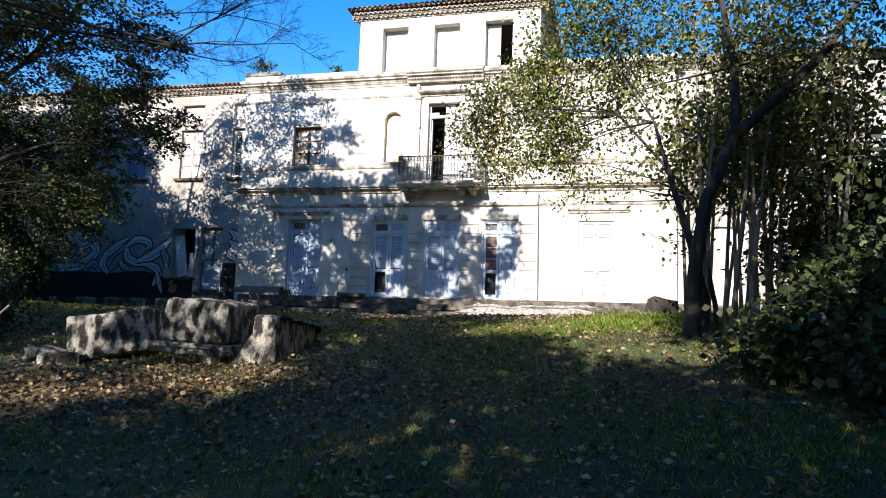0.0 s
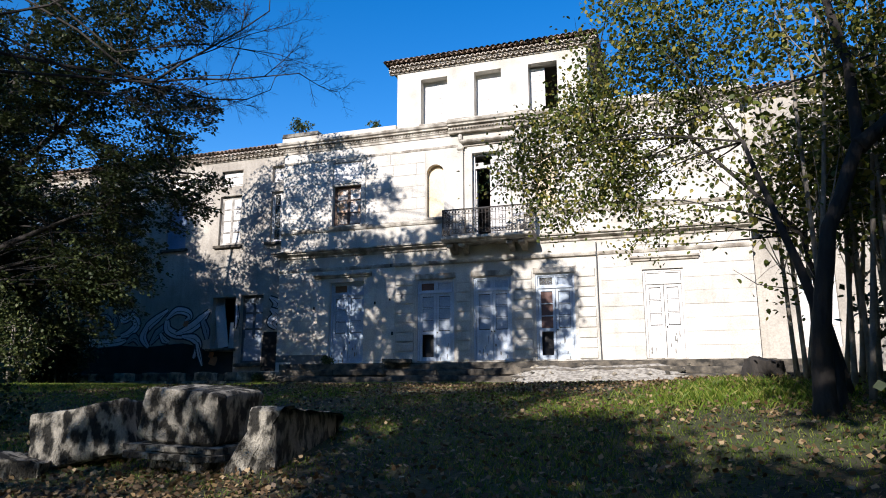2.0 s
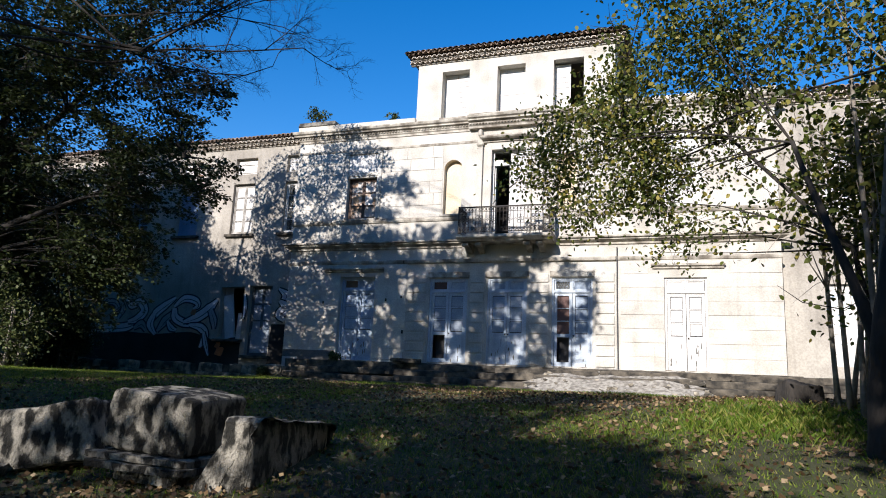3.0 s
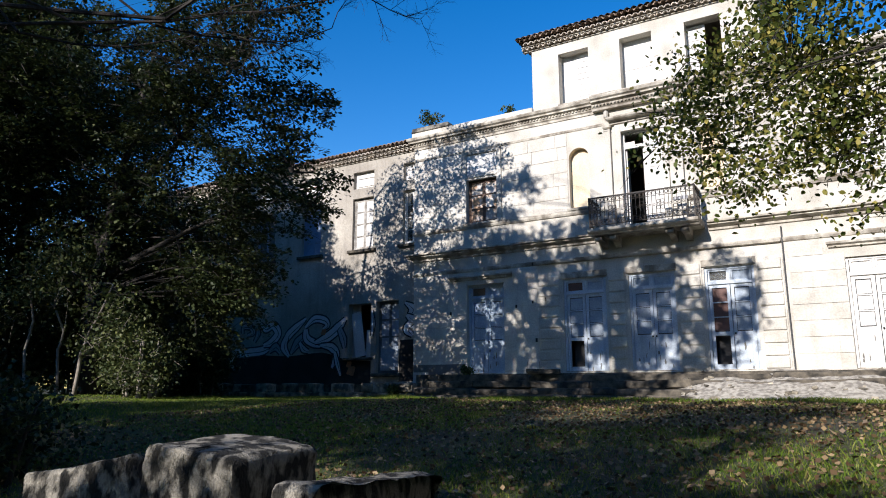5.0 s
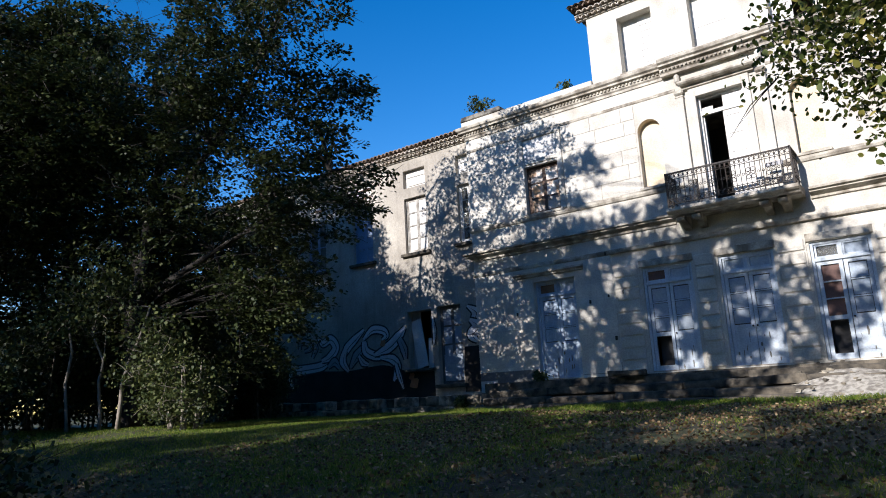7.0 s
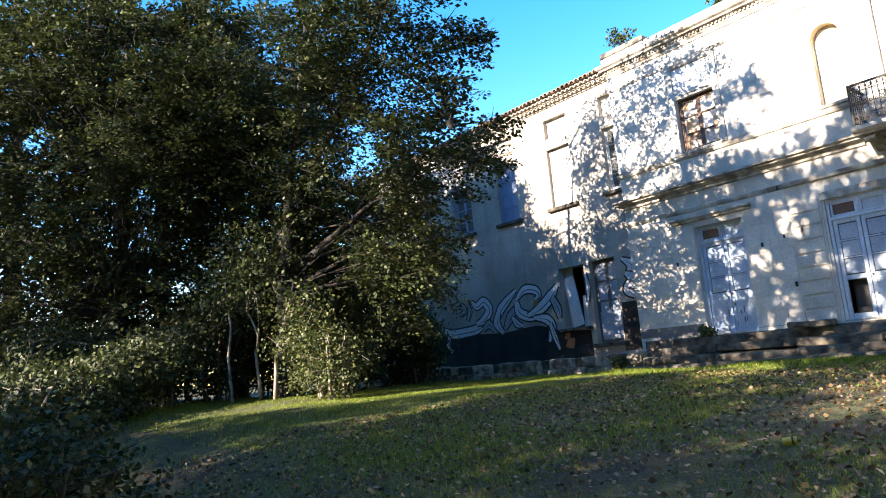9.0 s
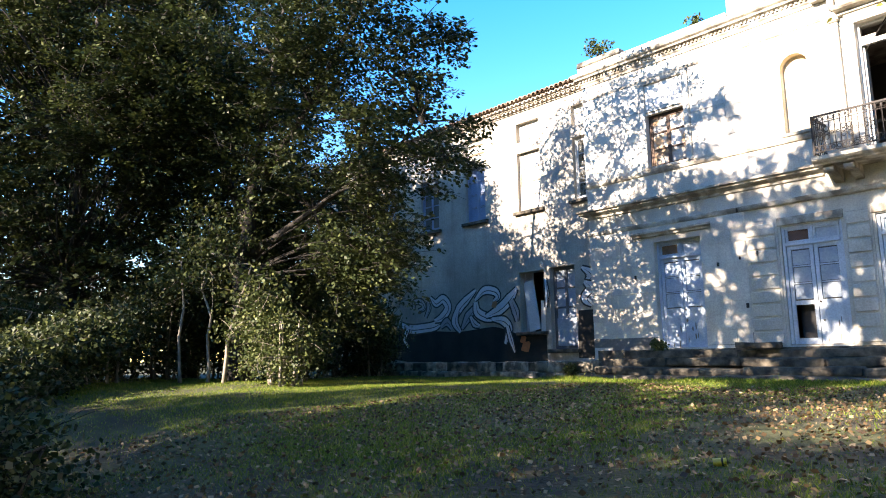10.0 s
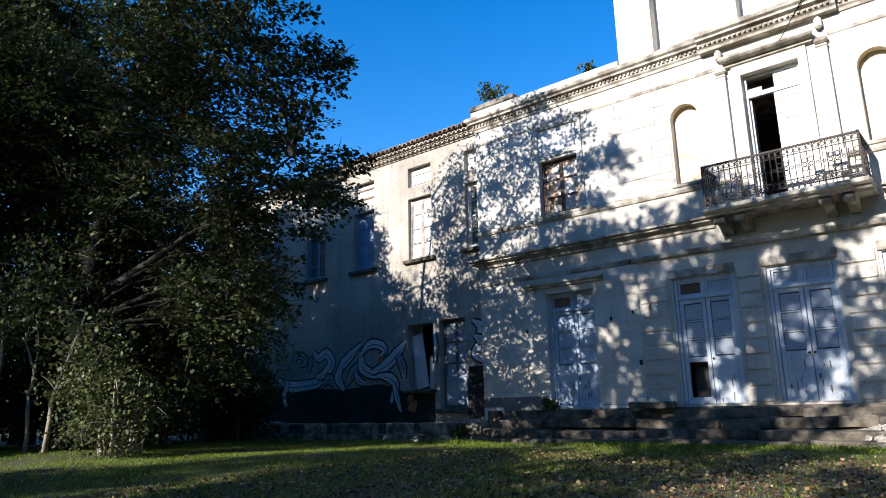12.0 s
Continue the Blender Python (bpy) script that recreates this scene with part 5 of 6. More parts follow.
# shrubs along the left of the lawn, with pale stems
tree("sapling", 21,
     [[(-5.0, -10.0, gz(-5.0, -10.0) - 0.1, 0.04), (-5.2, -10.0, 0.45, 0.036), (-4.95, -10.0, 1.2, 0.032), (-5.35, -9.9, 1.75, 0.026), (-5.5, -9.9, 2.4, 0.018)],
      [(-3.9, -9.4, gz(-3.9, -9.4) - 0.1, 0.05), (-3.75, -9.4, 0.35, 0.045), (-3.65, -9.3, 0.9, 0.038), (-3.25, -9.3, 1.4, 0.03), (-3.0, -9.2, 2.1, 0.018)],
      [(-4.3, -9.6, gz(-4.3, -9.6) - 0.1, 0.042), (-4.4, -9.6, 0.5, 0.036), (-4.25, -9.6, 0.95, 0.03), (-4.65, -9.7, 1.6, 0.022)]],
     [(-4.9, -9.9, 2.3, 1.4, 0.8, 0.8, 1.0), (-3.0, -9.0, 0.6, 1.0, 0.7, 0.8, 0.8), (-4.0, -9.4, 3.2, 1.4, 0.8, 0.8, 0.5), (-3.2, -9.2, 1.6, 1.0, 0.7, 0.7, 0.5)],
     100, 46, (0.26, 0.26, 0.16), 0.1, LEAF_BUSH, BARK_PALE, "young tree with pale bent stems and sunlit leaves", limb_share=0.12, limb_r=0.014, twig_r=0.006)
bush("shrub", 22, -2.4, -8.6, 1.0, 1.8, 110, 60, 0.075, LEAF_BUSH, "fine-leaved shrub at the lawn's edge", stems=9)
SHRUBS = ((-7.2, -9.6, 1.4, 2.6), (-6.6, -11.2, 1.4, 2.0), (-5.6, -12.6, 1.4, 1.6), (-4.4, -13.8, 1.4, 1.4), (-3.0, -15.0, 1.4, 1.4), (-1.4, -16.2, 1.4, 1.4), (-7.6, -7.2, 1.6, 3.0), (-9.0, -4.6, 1.5, 2.8), (-8.8, -9.6, 1.8, 3.4),
          (-8.4, -13.6, 1.8, 2.6), (-6.4, -15.6, 1.8, 2.2), (-11.0, -6.6, 1.8, 3.4), (-6.2, -6.2, 1.2, 2.0), (-11.6, -10.0, 2.0, 3.6), (-10.6, -2.2, 1.5, 3.4), (-12.2, -2.6, 1.7, 4.0), (-8.7, -2.5, 1.3, 3.0), (-7.3, -2.5, 0.9, 2.4), (-13.0, -13.4, 2.2, 4.0), (-10.6, -16.4, 2.2, 3.4), (-14.6, -10.4, 2.2, 4.0))
for k, (x, y, r, h) in enumerate(SHRUBS):
    bush("shrub", 200 + k, x, y, r, h, 140, 46, 0.105, LEAF_BUSH if k == 6 else LEAF_OAK, "dark dense shrub at the lawn's edge")
bush("bramble", 27, 5.0, -15.9, 1.2, 1.0, 120, 60, 0.07, LEAF_OAK, "low dark bramble in the shade", bark=BARK)

# the tree with many stems on the right, its long bough reaching over the lawn
tz = gz(14.9, -14.9)
tree("lime_tree", 31,
     [[(14.85, -14.95, tz - 0.2, 0.11), (14.9, -14.9, tz + 0.8, 0.085), (15.05, -14.85, tz + 1.7, 0.072), (15.4, -14.8, tz + 2.55, 0.062), (15.42, -14.7, tz + 3.4, 0.05), (15.25, -14.5, tz + 4.8, 0.03)],
      [(15.4, -14.8, tz + 2.5, 0.07), (15.95, -14.8, tz + 3.0, 0.06), (16.5, -14.7, tz + 3.6, 0.045), (17.1, -14.6, tz + 4.6, 0.025)],
      [(15.1, -14.6, tz - 0.2, 0.07), (15.0, -14.5, tz + 0.8, 0.055), (14.75, -14.3, tz + 1.8, 0.04), (14.5, -13.8, tz + 3.0, 0.022)],
      [(15.4, -13.6, tz - 0.1, 0.035), (15.1, -13.2, tz + 2.0, 0.028), (14.0, -12.4, tz + 3.6, 0.02), (12.6, -11.6, tz + 4.0, 0.014)]],
     [(12.3, -11.5, 2.55, 1.35, 1.0, 0.95, 0.9), (13.4, -12.2, 3.3, 1.3, 1.1, 1.2, 0.8), (13.3, -11.8, 1.9, 1.1, 0.9, 0.9, 0.16), (14.3, -13.2, 4.2, 1.6, 1.3, 1.4, 0.8), (15.8, -13.9, 4.2, 1.7, 1.3, 1.6, 0.6),
      (16.4, -14.2, 2.6, 1.4, 1.1, 1.5, 0.35), (14.9, -13.3, 0.9, 0.9, 0.8, 0.9, 0.1)],
     350, 82, (0.2, 0.2, 0.15), 0.064, LEAF_LIME, BARK, "leaning many-stemmed tree with yellowing green leaves", limb_share=0.2, limb_r=0.018, twig_r=0.007)
# thin pale stems behind it
rs = np.random.RandomState(41)
for k in range(36):
    x, y = 14.9 + rs.uniform(0.0, 3.0), -13.6 + rs.uniform(-0.6, 2.6)
    z = gz(x, y)
    lx, ly = rs.uniform(-0.5, 0.7), rs.uniform(-0.4, 0.4)
    h = rs.uniform(3.0, 5.5)
    tree("sucker", 50 + k, [[(x, y, z - 0.1, 0.032), (x + lx * 0.3, y + ly * 0.3, z + h * 0.35, 0.026), (x + lx * 0.6, y + ly * 0.7, z + h * 0.7, 0.018), (x + lx, y + ly, z + h, 0.012)]],
         [(x + lx * 0.7, y + ly * 0.7, z + h * 0.72, 0.7, 0.6, h * 0.25, 1.0)], 14, 24, (0.24, 0.24, 0.2), 0.09, LEAF_LIME, BARK_PALE,
         "thin upright stem with sparse leaves", "sapling", limb_share=0.7, limb_r=0.012, twig_r=0.006)
# dark thicket further right, and trees behind
bush("thicket", 71, 18.4, -15.8, 1.9, 1.4, 280, 100, 0.078, LEAF_OAK, "dark dense thicket in deep shade", bark=BARK)
for k, (x, y, r, h) in enumerate(((15.75, -17.3, 0.65, 0.8), (16.75, -17.2, 0.95, 1.5), (16.9, -18.7, 0.95, 1.2), (16.0, -18.5, 0.6, 0.55), (17.2, -20.2, 1.1, 1.4))):
    bush("thicket", 170 + k, x, y, r, h, 120, 60, 0.085, LEAF_OAK, "low dark thicket in deep shade beside the path", bark=BARK)
bush("thicket", 72, 18.0, -18.8, 2.0, 2.8, 330, 100, 0.078, LEAF_OAK, "dark dense thicket in deep shade", bark=BARK)
bush("thicket", 75, 16.9, -12.0, 1.2, 2.2, 70, 60, 0.1, LEAF_OAK, "dark shrub behind the leaning tree", bark=BARK)
bush("thicket", 73, 18.2, -13.0, 1.7, 2.6, 160, 70, 0.1, LEAF_OAK, "dark shrub behind the leaning tree", bark=BARK)
tree("oak_tree", 74, [[(20.0, -13.5, gz(20, -13.5) - 0.2, 0.25), (19.8, -13.6, 2.0, 0.2), (19.4, -13.8, 5.0, 0.12), (19.0, -14.0, 8.0, 0.05)]],
     [(20.0, -14.0, 5.0, 2.6, 2.6, 2.6, 1.0), (19.2, -15.4, 7.0, 2.6, 2.4, 1.8, 0.8), (21.3, -12.0, 4.0, 2.2, 2.2, 3.0, 0.7), (18.6, -18.4, 2.8, 1.9, 2.4, 1.9, 1.1), (18.4, -16.6, 4.3, 1.6, 1.6, 1.6, 0.8)],
     660, 90, (0.38, 0.38, 0.28), 0.12, LEAF_OAK, BARK, "dark tree over the thicket", limb_share=0.3, limb_r=0.05)


# bare boughs of a leafless tree against the sky
def bare_bough(seed, trunk, reach, label):
    rng = np.random.RandomState(seed)
    base = trunk[0]
    root = empty("bare_tree", base[:3], label, "tree")
    inv = Matrix.Translation((-base[0], -base[1], -base[2]))
    bm = bmesh.new()
    tube(bm, [p[:3] for p in trunk], [p[3] for p in trunk], 9)
    bm.transform(inv)
    part("trunk", bm, BARK, root)
    bm = bmesh.new()

    def grow(p, d, length, r, depth):
        n = 4
        pts = [np.array(p)]
        for k in range(n):
            d = d + rng.normal(0, 0.13, 3) + np.array([0, 0, 0.02])
            d = d / np.linalg.norm(d)
            pts.append(pts[-1] + d * length / n)
        skip = 1 if depth < 3 else 2
        tube(bm, [tuple(q) for q in pts[::skip]], list(np.linspace(r, r * 0.45, n + 1)[::skip] * 0.62), 5 if depth < 2 else 3)
        if depth < 4:
            for k in range(1, n + 1):
                for s in range(1 if depth < 1 else 2):
                    e = d + rng.normal(0, 0.55, 3)
                    grow(pts[k], e / np.linalg.norm(e), length * rng.uniform(0.3, 0.46), r * (0.5 if k < n else 0.45), depth + 1)
    for (p, target, r) in reach:
        s = np.array(trunk[2][:3]) + (np.array(trunk[3][:3]) - np.array(trunk[2][:3])) * rng.rand()
        tube(bm, [tuple(q) for q in curve_between(rng, s, p, 0.3)], [r, r * 0.9, r * 0.8, r * 0.7, r * 0.62], 6)
        v = np.array(target, float) - np.array(p, float)
        ln = np.linalg.norm(v)
        grow(p, v / ln, ln * 0.74, r, 0)
    bm.transform(inv)
    tagged(part("branchwork", bm, BARK, root), kind="stuff")


bare_bough(81, [(4.6, -18.8, gz(4.6, -18.8) - 0.2, 0.14), (4.8, -18.7, 0.2, 0.12), (5.2, -18.4, 1.5, 0.09), (5.8, -18.0, 3.8, 0.05)],
           [((8.68, -16.67, 2.26), (9.95, -15.05, 2.56), 0.02), ((8.6, -16.7, 2.24), (9.6, -14.9, 2.2), 0.016), ((8.7, -16.66, 2.28), (9.6, -15.5, 3.7), 0.024), ((8.2, -16.9, 2.2), (9.5, -15.2, 3.0), 0.018),
            ((7.7, -17.2, 2.2), (8.7, -15.4, 2.2), 0.018), ((7.8, -17.2, 3.0), (9.2, -15.8, 4.3), 0.022), ((8.3, -16.8, 2.6), (9.9, -15.3, 3.3), 0.016)],
           "leafless tree with fine bare twigs")

# trees added behind and beside the path, mostly out of view, to shade the lawn
ADDED_TREES = ((-2.0, -32.5, 12.0, 3.6), (16.6, -32.0, 12.0, 3.6), (20.0, -29.5, 12.0, 4.4), (-5.0, -39.0, 13.0, 4.4), (4.0, -41.0, 14.0, 4.0), (13.0, -41.0, 14.0, 4.0), (21.0, -39.0, 14.0, 5.0),
              (20.2, -24.5, 17.0, 4.6), (23.0, -19.5, 18.0, 4.8), (-16.0, -18.0, 18.0, 4.8), (-17.0, -8.0, 17.0, 4.6), (27.0, -10.0, 18.0, 4.6), (17.0, -28.0, 10.0, 3.0), (-14.0, -30.0, 19.0, 5.2))
# added crowns, set where their shadows darken chosen parts of lawn and trees
CASTERS = ((86, (8.9, -31.6), 740, [(11.1, -31.0, 4.1, 2.8, 1.3, 1.9, 1.3), (6.7, -31.0, 5.8, 1.1, 1.2, 0.9, 0.1), (8.0, -31.0, 3.3, 1.6, 1.2, 1.1, 0.45), (9.5, -31.0, 6.2, 1.35, 1.2, 1.2, 0.5), (7.1, -31.0, 8.2, 2.2, 1.3, 1.2, 0.6), (8.6, -31.0, 10.0, 1.4, 1.2, 0.9, 0.2)]),
           (87, (3.2, -31.2), 860, [(4.0, -31.0, 8.5, 2.0, 1.3, 1.8, 0.8), (1.4, -31.0, 8.6, 2.2, 1.4, 2.3, 1.1), (0.4, -31.0, 11.0, 1.5, 1.2, 1.2, 0.3), (2.6, -31.0, 5.0, 2.8, 1.4, 1.8, 0.9)]),
           (88, (14.9, -28.8), 600, [(16.3, -28.5, 4.6, 1.8, 1.2, 3.0, 1.2), (13.3, -28.2, 7.2, 1.15, 1.0, 2.2, 0.9), (15.0, -28.4, 9.6, 1.6, 1.3, 2.0, 0.3), (13.6, -28.6, 2.8, 2.4, 1.2, 1.8, 1.2)]),
           (89, (-7.4, -29.6), 430, [(-9.4, -29.2, 12.2, 1.9, 1.8, 2.0, 0.5), (-10.4, -29.2, 6.6, 2.2, 2.0, 3.6, 0.7), (-6.4, -29.2, 15.4, 4.2, 2.4, 3.6, 0.7)]),
           (80, (-2.4, -30.8), 420, [(-1.7, -30.6, 11.3, 2.7, 1.3, 1.7, 0.9), (-2.4, -30.6, 7.9, 2.6, 1.4, 1.9, 1.0), (-4.2, -30.6, 6.0, 1.6, 1.3, 1.5, 0.3)]))
for seed, base, count, lobes in CASTERS:
    zb = gz(*base)
    top = max(l[2] for l in lobes) + 1.0
    tree("shade_tree", seed, [[(*base, zb - 0.2, 0.26), (base[0], base[1] + 0.1, zb + 0.3 * (top - zb), 0.2), (base[0] - 0.1, base[1] + 0.3, zb + 0.65 * (top - zb), 0.13), (base[0], base[1] + 0.4, top, 0.04)]], lobes,
         count, 30, (0.2, 0.2, 0.16), 0.17, LEAF_OAK, BARK, "tall leafy tree added for its shade", limb_share=0.3, limb_r=0.05)
for k, (x, y, h, r) in enumerate(ADDED_TREES):
    z = gz(x, y)
    tree("shade_tree", 90 + k, [[(x, y, z - 0.2, 0.32), (x + 0.1, y, z + h * 0.3, 0.26), (x, y + 0.2, z + h * 0.6, 0.17), (x + 0.2, y, z + h * 0.9, 0.06)]],
         [(x, y, z + h * 0.5, r, r, h * 0.25, 1.0), (x + 0.5, y + 0.3, z + h * 0.78, r * 0.8, r * 0.8, h * 0.22, 0.8)],
         150, 44, (0.4, 0.4, 0.3), 0.23, LEAF_OAK, BARK, "tall leafy tree added for its shade", limb_share=0.3, limb_r=0.07)

# tall dense trees added to close both sides of the garden and cut the sky light
for k, (x, y, h, r) in enumerate(((-19.5, -13.0, 20.0, 5.5), (-20.5, -22.0, 21.0, 6.0), (-22.0, -31.0, 22.0, 6.0), (25.0, -13.0, 19.0, 5.0), (26.0, -21.0, 21.0, 6.0), (25.0, -28.5, 20.0, 5.5), (29.0, -4.0, 18.0, 5.0), (22.5, -36.0, 20.0, 5.5))):
    z = gz(x, y)
    tree("shade_tree", 300 + k, [[(x, y, z - 0.2, 0.36), (x + 0.1, y, z + h * 0.3, 0.3), (x, y + 0.2, z + h * 0.6, 0.2), (x + 0.2, y, z + h * 0.9, 0.07)]],
         [(x, y, z + h * 0.3, r * 0.9, r * 0.9, h * 0.26, 0.9), (x, y, z + h * 0.55, r, r, h * 0.25, 1.0), (x + 0.5, y + 0.3, z + h * 0.8, r * 0.75, r * 0.75, h * 0.2, 0.7)],
         400 if x > 0 else 220, 36, (0.42, 0.42, 0.32), 0.35, LEAF_OAK, BARK, "tall dense tree added at the garden's side to cut sky light", limb_share=0.3, limb_r=0.07)

# far trees that close the place
def far_wood():
    rng = np.random.RandomState(7)
    C = []
    for k in range(260):
        a = rng.uniform(0, 2 * math.pi)
        q = rng.uniform(46, 70)
        C.append((8 + q * math.cos(a), -10 + q * math.sin(a), float(ground_z(8 + q * math.cos(a), -10 + q * math.sin(a))) + rng.uniform(0, 6)))
    V, F = leaf_cards(rng, np.array(C), 150, (2.2, 2.2, 1.6), 0.7, plain_leaf=True)
    o = new("far_woodland", mesh_of("far_woodland", V, F, LEAF_OAK))
    tagged(o, "far belt of dark woodland round the house", "woodland", kind="stuff")


far_wood()

# ---- stone blocks on the lawn ----
def stone(name, size, seed, m, label, amount=0.022, slant=0.0):
    return rough_stone(name, size, seed, BLOCK, None, m, amount, 13, label, "stone block", slant)


stone("stone_block", (0.86, 0.8, 0.48), 1.0, pose(9.27, -16.3, -1.05, 2, 4, 2), "large squared stone block, lichen-stained, laid on slabs", 0.02, 0.08)
stone("stone_block", (0.98, 0.72, 0.54), 2.0, pose(8.04, -16.3, -1.27, -5, -9, 13), "large squared stone block, tilted and mossy", 0.024)
stone("stone_slab", (0.96, 0.82, 0.055), 3.0, pose(9.27, -16.4, -1.33, 1, 2, 2), "thin moulded stone slab under a block", 0.014)
stone("stone_slab", (0.94, 0.86, 0.06), 4.0, pose(9.3, -16.42, -1.395, 1, 2, 3), "thin moulded stone slab under a block", 0.014)
stone("stone_slab", (0.62, 0.76, 0.1), 4.5, pose(9.42, -16.42, -1.475, 0, 2, -4), "rough stone slab bedded in the lawn", 0.02)
stone("stone_block", (0.5, 1.8, 0.6), 5.0, pose(9.93, -15.86, -1.34, -4, 0, 9), "long broken stone block with a sloping side", 0.03, 0.34)
for k, (x, y, s) in enumerate(((7.35, -16.75, 0.3), (7.75, -16.9, 0.36), (7.1, -16.5, 0.22))):
    rough_stone("loose_stone", (s * 1.3, s, s * 0.6), 20 + k, BLOCK, None, pose(x, y, gz(x, y) + s * 0.15, 5, 8, 30 * k), 0.05, 5, "small loose stone in the grass", "stone")
rough_stone("tree_stump", (0.42, 0.4, 0.3), 31.0, BARK, None, pose(14.75, -11.5, gz(14.75, -11.5) + 0.1, 4, 6, 20), 0.06, 6, "low rotten tree stump in the grass", "stump")
bm = bmesh.new()
tube(bm, [(6.75, -17.35, gz(6.75, -17.35)), (6.95, -17.2, -1.2), (7.15, -17.1, -0.95)], [0.018, 0.016, 0.01], 6)
obj("dead_branch", bm, BARK_PALE, label="pale dry stick leaning in the grass", category="branch")

# a small yellow tin with a dark band, lying in the grass
tin = empty("tin_can", (9.33, -11.51, gz(9.33, -11.51) + 0.03), "small yellow tin with a dark band lying in the grass", "tin")
TIN_YELLOW = mat("yellow_enamel", (0.62, 0.42, 0.02), 0.4, scale=12, fine=60, tint=(0.45, 0.28, 0.02), bump=0.1)
for nm, a, b, r, m in (("body", -0.045, 0.045, 0.03, TIN_YELLOW), ("band", 0.012, 0.026, 0.0315, IRON), ("rim", -0.048, -0.043, 0.032, TIN_YELLOW), ("rim", 0.043, 0.048, 0.032, TIN_YELLOW)):
    bm = bmesh.new()
    bmesh.ops.create_cone(bm, cap_ends=True, segments=18, radius1=r, radius2=r, depth=b - a)
    bm.transform(Matrix.Rotation(radians(24), 4, "Z") @ Matrix.Rotation(radians(84), 4, "Y") @ Matrix.Translation((0, 0, (a + b) / 2)))
    part(nm, bm, m, tin)

# weeds on the parapet and the steps
def weed(x, y, z, h, n, seed, label):
    rng = np.random.RandomState(seed)
    root = empty("weed", (x, y, z), label, "plant", "wall weeds")
    bm = bmesh.new()
    C = []
    for k in range(n):
        e = rng.normal(0, 0.45, 2) * h
        t = (e[0], e[1], h * rng.uniform(0.6, 1.0))
        tube(bm, [(0, 0, 0), (t[0] * 0.4, t[1] * 0.4, t[2] * 0.6), t], [0.006, 0.005, 0.002], 4)
        C += [tuple(np.array(t) * q) for q in (0.6, 0.85, 1.0)]
    part("stems", bm, BARK, root)
    V, F = leaf_cards(rng, np.array(C), 9, (0.05, 0.05, 0.05), 0.09)
    o = new("leaves", mesh_of("leaves", V, F, LEAF_BUSH))
    o.parent = root


weed(0.6, 0.05, 8.65, 0.55, 14, 1, "weed growing on the parapet")
weed(3.75, 0.1, 8.5, 0.25, 5, 2, "small weed growing on the parapet")
weed(2.3, -0.45, -0.06, 0.22, 10, 3, "green weed growing on the steps")
weed(0.15, -1.3, -0.72, 0.3, 10, 4, "green weed growing at the foot of the corner")


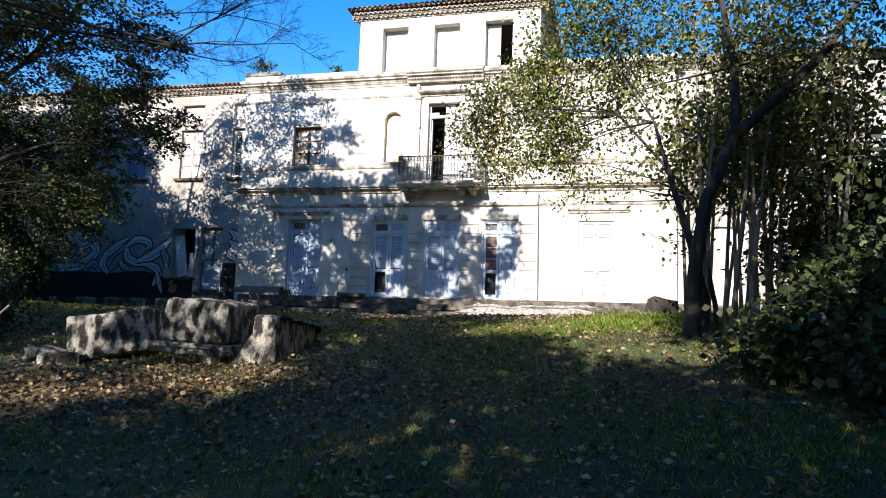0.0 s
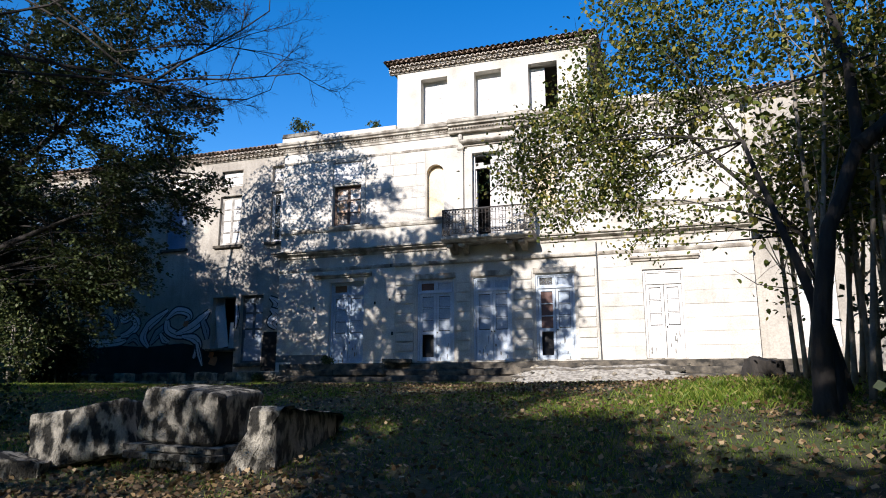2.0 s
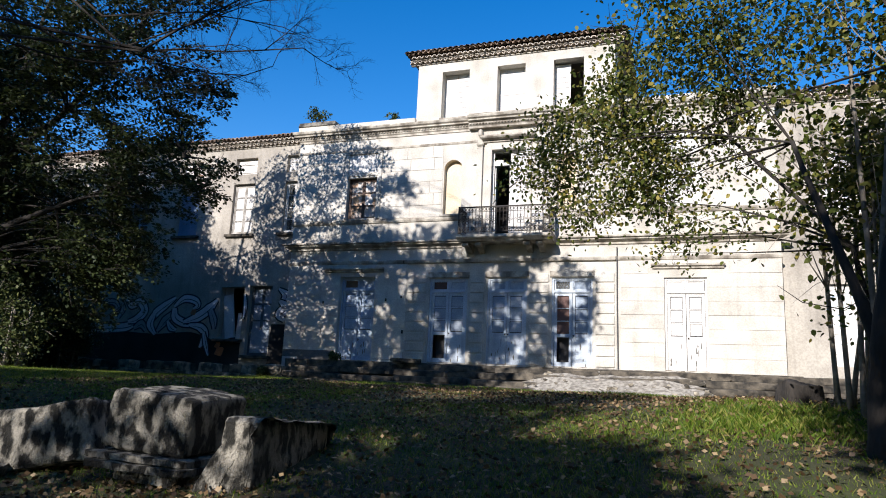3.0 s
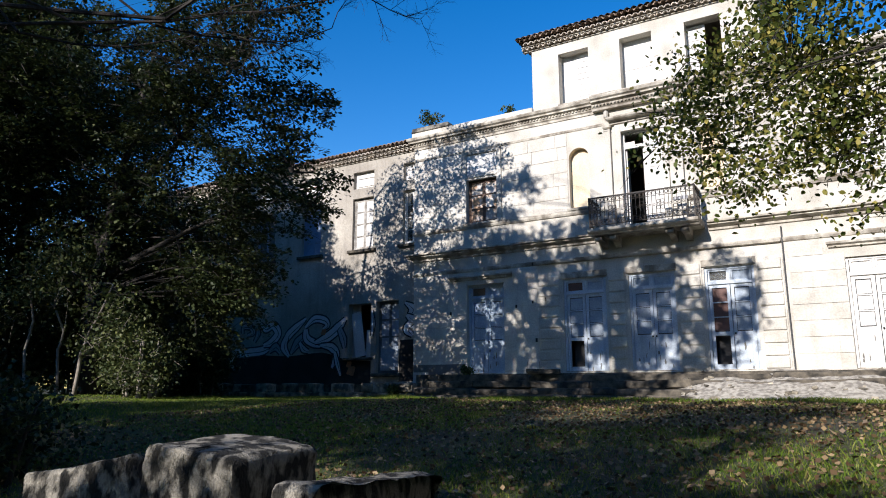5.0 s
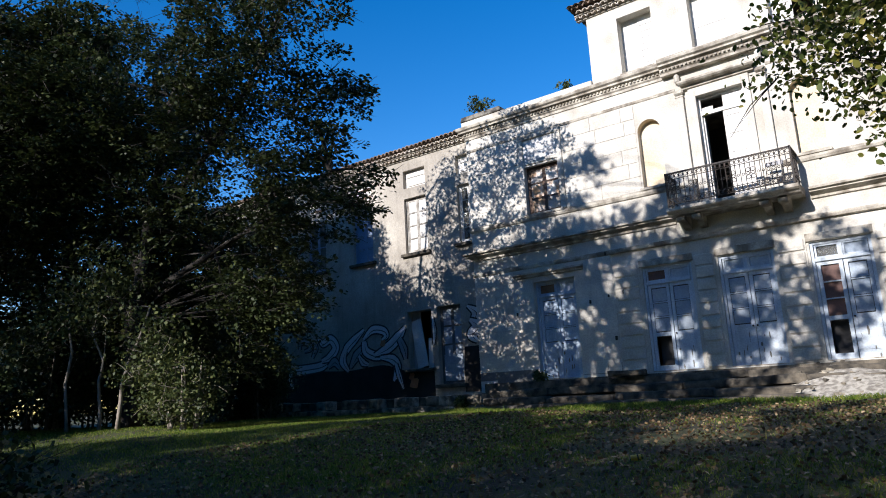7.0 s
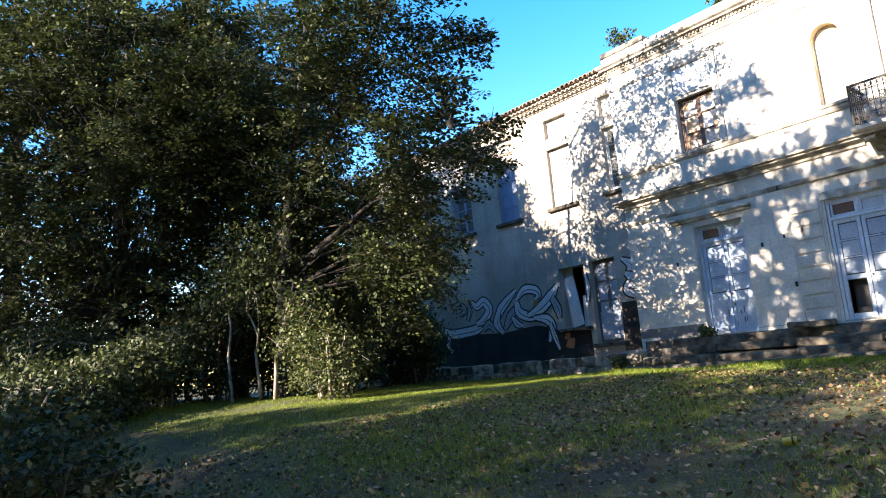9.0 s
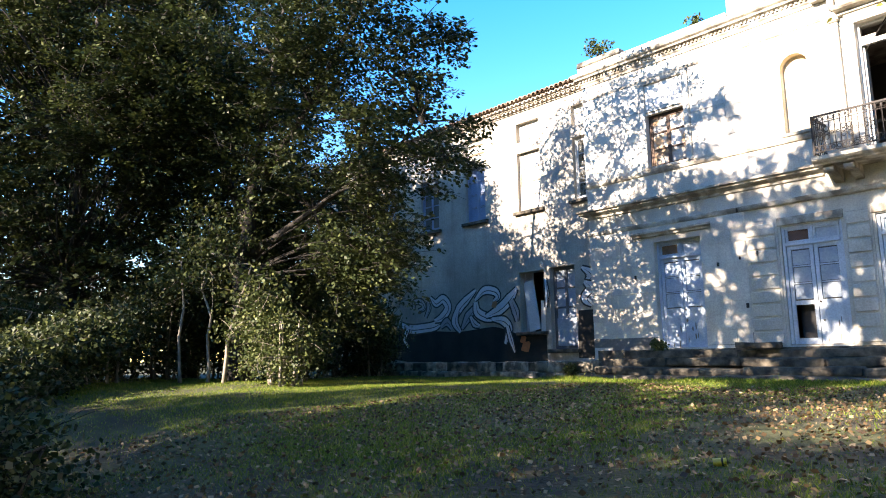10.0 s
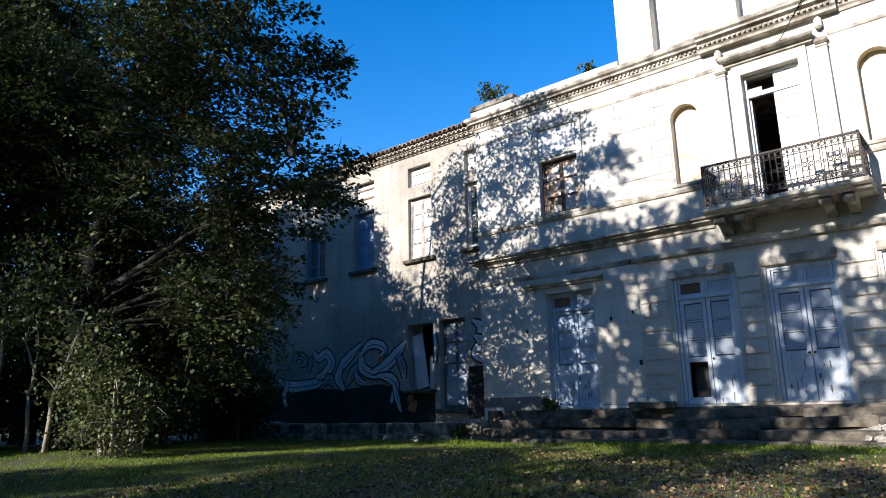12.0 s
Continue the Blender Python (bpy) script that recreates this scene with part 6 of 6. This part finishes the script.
# ---- grass and fallen leaves ----
def grass():
    rng = np.random.RandomState(3)
    n = 500000
    pick = rng.rand(n)
    near = pick < 0.4
    far = pick > 0.72
    y = np.where(near, rng.uniform(-23, -11, n), np.where(far, rng.uniform(-13, -1.5, n), rng.uniform(-26, -1.5, n)))
    x = np.where(near, rng.uniform(4, 18, n), np.where(far, rng.uniform(-7, 8, n), rng.uniform(-9, 20, n)))
    thick = np.array([noise.noise(Vector((a * 0.6, b * 0.6, 3.0))) for a, b in zip(x[::1], y[::1])])
    keep = thick + rng.uniform(-0.35, 0.35, n) > -0.33
    keep &= ~((np.abs(x - 9.6) < 2.4) & (np.abs(y + 18.0) < 1.4) & (rng.rand(n) < 0.6))
    x, y, thick, near = x[keep], y[keep], thick[keep], near[keep]
    n = len(x)
    z = ground_z(x, y) - 0.01
    h = rng.uniform(0.018, 0.05, n) * (1 + 0.9 * np.clip(thick, 0, 1)) * np.where(rng.rand(n) < 0.008, 2.2, 1.0) * np.where((y > -2.6) & (x > 0), 1.8, 1.0) * np.where((x - 14.3) ** 2 + (y + 13.2) ** 2 < 1.4, 1.6, 1.0)
    a = rng.uniform(0, 2 * math.pi, n)
    w = np.where(near, rng.uniform(0.003, 0.007, n), rng.uniform(0.0055, 0.012, n))
    lean = rng.normal(0, 0.5, (n, 2)) * h[:, None]
    dx, dy = np.cos(a) * w, np.sin(a) * w
    V = np.stack([np.stack([x - dx, y - dy, z], -1), np.stack([x + dx, y + dy, z], -1), np.stack([x + lean[:, 0], y + lean[:, 1], z + h], -1)], 1).reshape(-1, 3)
    o = new("grass", mesh_of("grass", V, np.arange(n * 3).reshape(-1, 3), GRASS))
    tagged(o, "short uneven green and straw-coloured grass", "grass", kind="stuff")
    tufts = 9000
    tx, ty = rng.normal(14.3, 0.55, tufts), rng.normal(-13.2, 0.6, tufts)
    tx[4000:], ty[4000:] = rng.uniform(6.0, 15.0, tufts - 4000), rng.normal(-2.1, 0.3, tufts - 4000)
    th = rng.uniform(0.04, 0.12, tufts)
    ta, tz = rng.uniform(0, 2 * math.pi, tufts), ground_z(tx, ty) - 0.01
    tl = rng.normal(0, 0.4, (tufts, 2)) * th[:, None]
    ux, uy = np.cos(ta) * 0.004, np.sin(ta) * 0.004
    V = np.stack([np.stack([tx - ux, ty - uy, tz], -1), np.stack([tx + ux, ty + uy, tz], -1), np.stack([tx + tl[:, 0] * 0.4 + ux * 0.7, ty + tl[:, 1] * 0.4 + uy * 0.7, tz + th * 0.65], -1),
                  np.stack([tx + tl[:, 0], ty + tl[:, 1], tz + th], -1)], 1).reshape(-1, 3)
    o = new("tall_grass", mesh_of("tall_grass", V, np.arange(tufts * 4).reshape(-1, 4), GRASS))
    tagged(o, "longer bright green grass by the wall and the stump", "grass", kind="stuff")
    m = 46000
    x, y = rng.uniform(2.5, 17, m), rng.uniform(-23, -4.0, m)
    heap = rng.rand(m) < 0.1
    x, y = np.where(heap, rng.normal(9.6, 1.3, m), x), np.where(heap, rng.normal(-18.0, 0.7, m), y)
    C = np.stack([x, y, ground_z(x, y) + 0.024], -1)
    V, F = leaf_cards(rng, C, 1, (0.02, 0.02, 0.008), 0.056, 0.0, plain_leaf=True)
    V = V.reshape(-1, 4, 3)
    mid = V.mean(1, keepdims=True)
    V[..., 2] = mid[..., 2] + (V[..., 2] - mid[..., 2]) * 0.75
    o = new("fallen_leaves", mesh_of("fallen_leaves", V.reshape(-1, 3), F, LITTER))
    tagged(o, "dry brown fallen leaves scattered on the lawn", "leaves", kind="stuff")


grass()

# tall dry stalks in the shade on the right
for k, (x, y, h) in enumerate(((16.1, -17.6, 0.8), (16.35, -18.4, 0.7), (16.6, -17.2, 0.6), (15.6, -16.4, 0.5), (15.9, -18.9, 0.45))):
    bm = bmesh.new()
    z = gz(x, y)
    tube(bm, [(x, y, z - 0.03), (x - 0.05, y, z + h * 0.5), (x - 0.12, y + 0.03, z + h)], [0.008, 0.006, 0.003], 5)
    obj("dry_stalk", bm, BARK_PALE, label="dry pale stalk standing in the grass", category="stalk", group="dry stalks")

# ---- ashlar on the facade: stones a little proud of the joints ----
def ashlar(owner, x0, x1, z0, z1, holes, seed, course=0.36, width=(0.55, 1.05)):
    rng = random.Random(seed)
    n = max(1, round((z1 - z0) / course))
    hgt = (z1 - z0) / n
    for k in range(n):
        za, zb = z0 + k * hgt, z0 + (k + 1) * hgt
        spans, cur = [], x0
        hs = sorted((h[0], h[1]) for h in holes if h[2] < zb - 0.02 and h[3] > za + 0.02 and h[0] < x1)
        for a, b in hs + [(x1, x1)]:
            if a - cur > 0.06:
                spans.append((cur, a))
            cur = max(cur, b)
        for a, b in spans:
            x = a
            while x < b - 0.03:
                w = rng.uniform(*width)
                e = b if b - x - w < 0.3 else x + w
                p = rng.uniform(0.01, 0.02)
                o = part("ashlar_stone", boxed(x + 0.006, e - 0.006, -p, 0.0, za + 0.006, zb - 0.006), ASHLAR, owner)
                x = e


SURR = [(WIN_U[0] - 0.18, WIN_U[1] + 0.18, 4.7, 7.43), (WIN_UR[0] - 0.18, WIN_UR[1] + 0.18, 4.7, 7.43)]
ashlar(wall_main, 0.0, TOWER_L - 0.01, -0.3, 3.28, [DOOR_D0, (1.4, 3.85, 2.98, 3.2)], 1)
ashlar(wall_main, 0.0, 5.7, 4.89, 7.42, SURR, 2, 0.42, (0.7, 1.2))
ashlar(wall_main, TOWER_R + 0.14, MAIN_R, -0.02, 3.28, [DOOR_D, (12.4, 14.65, 2.98, 3.2)], 3, 0.4, (0.8, 1.4))

# rusticated piers between the doors
for x0, x1 in ((TOWER_L, 5.36), (6.8, 7.35), (8.77, 9.44), (10.82, TOWER_R)):
    pier = obj("pier", boxed(x0, x1, -0.025, 0.0, 0.0, 2.95), STONE, label="rusticated stone pier between the doors", category="pier", kind="structure")
    n = 9
    for k in range(n):
        za, zb = 0.02 + k * 2.9 / n, 0.02 + (k + 1) * 2.9 / n
        part("rusticated_block", boxed(x0 + 0.04, x1 - 0.04, -0.06, -0.025, za + 0.022, zb - 0.022, bevel=0.014), STONE, pier)
for x0, x1 in ((5.36, 6.8), (7.35, 8.77), (9.44, 10.82)):
    obj("door_head", boxed(x0, x1, -0.045, 0.0, 2.79, 2.98, bevel=0.01), MOULD, label="plain stone head over a french door", category="lintel", kind="structure")

# ---- tile courses of the eaves ----
eave_wing = empty("eaves_wing", (0, 0, 0), "rows of half-round clay tiles under the wing's roof edge", "eaves", kind="structure")
eave(eave_wing, -9.5, 0.0, WY, 8.05)
eave_wing_far = empty("eaves_wing_far", (0, 0, 0), "rows of half-round clay tiles under the wing's roof edge", "eaves", kind="structure")
eave(eave_wing_far, -15.0, -9.5, WY, 8.05)
eave_tower = empty("eaves_tower", (0, 0, 0), "rows of half-round clay tiles under the raised storey's roof", "eaves", kind="structure")
eave(eave_tower, TOWER_L - 0.3, TOWER_R + 0.3, 0.0, 10.5)
eave_tower_side = empty("eaves_tower_side", (0, 0, 0), "rows of half-round clay tiles under the raised storey's roof", "eaves", kind="structure")
eave(eave_tower_side, TOWER_R, TOWER_R + 6.4, 0.0, 10.5, face=90)
eave_right = empty("eaves_wing_right", (0, 0, 0), "rows of half-round clay tiles under the far wing's roof", "eaves", kind="structure")
eave(eave_right, 16.06, 22.0, WY, 8.05)
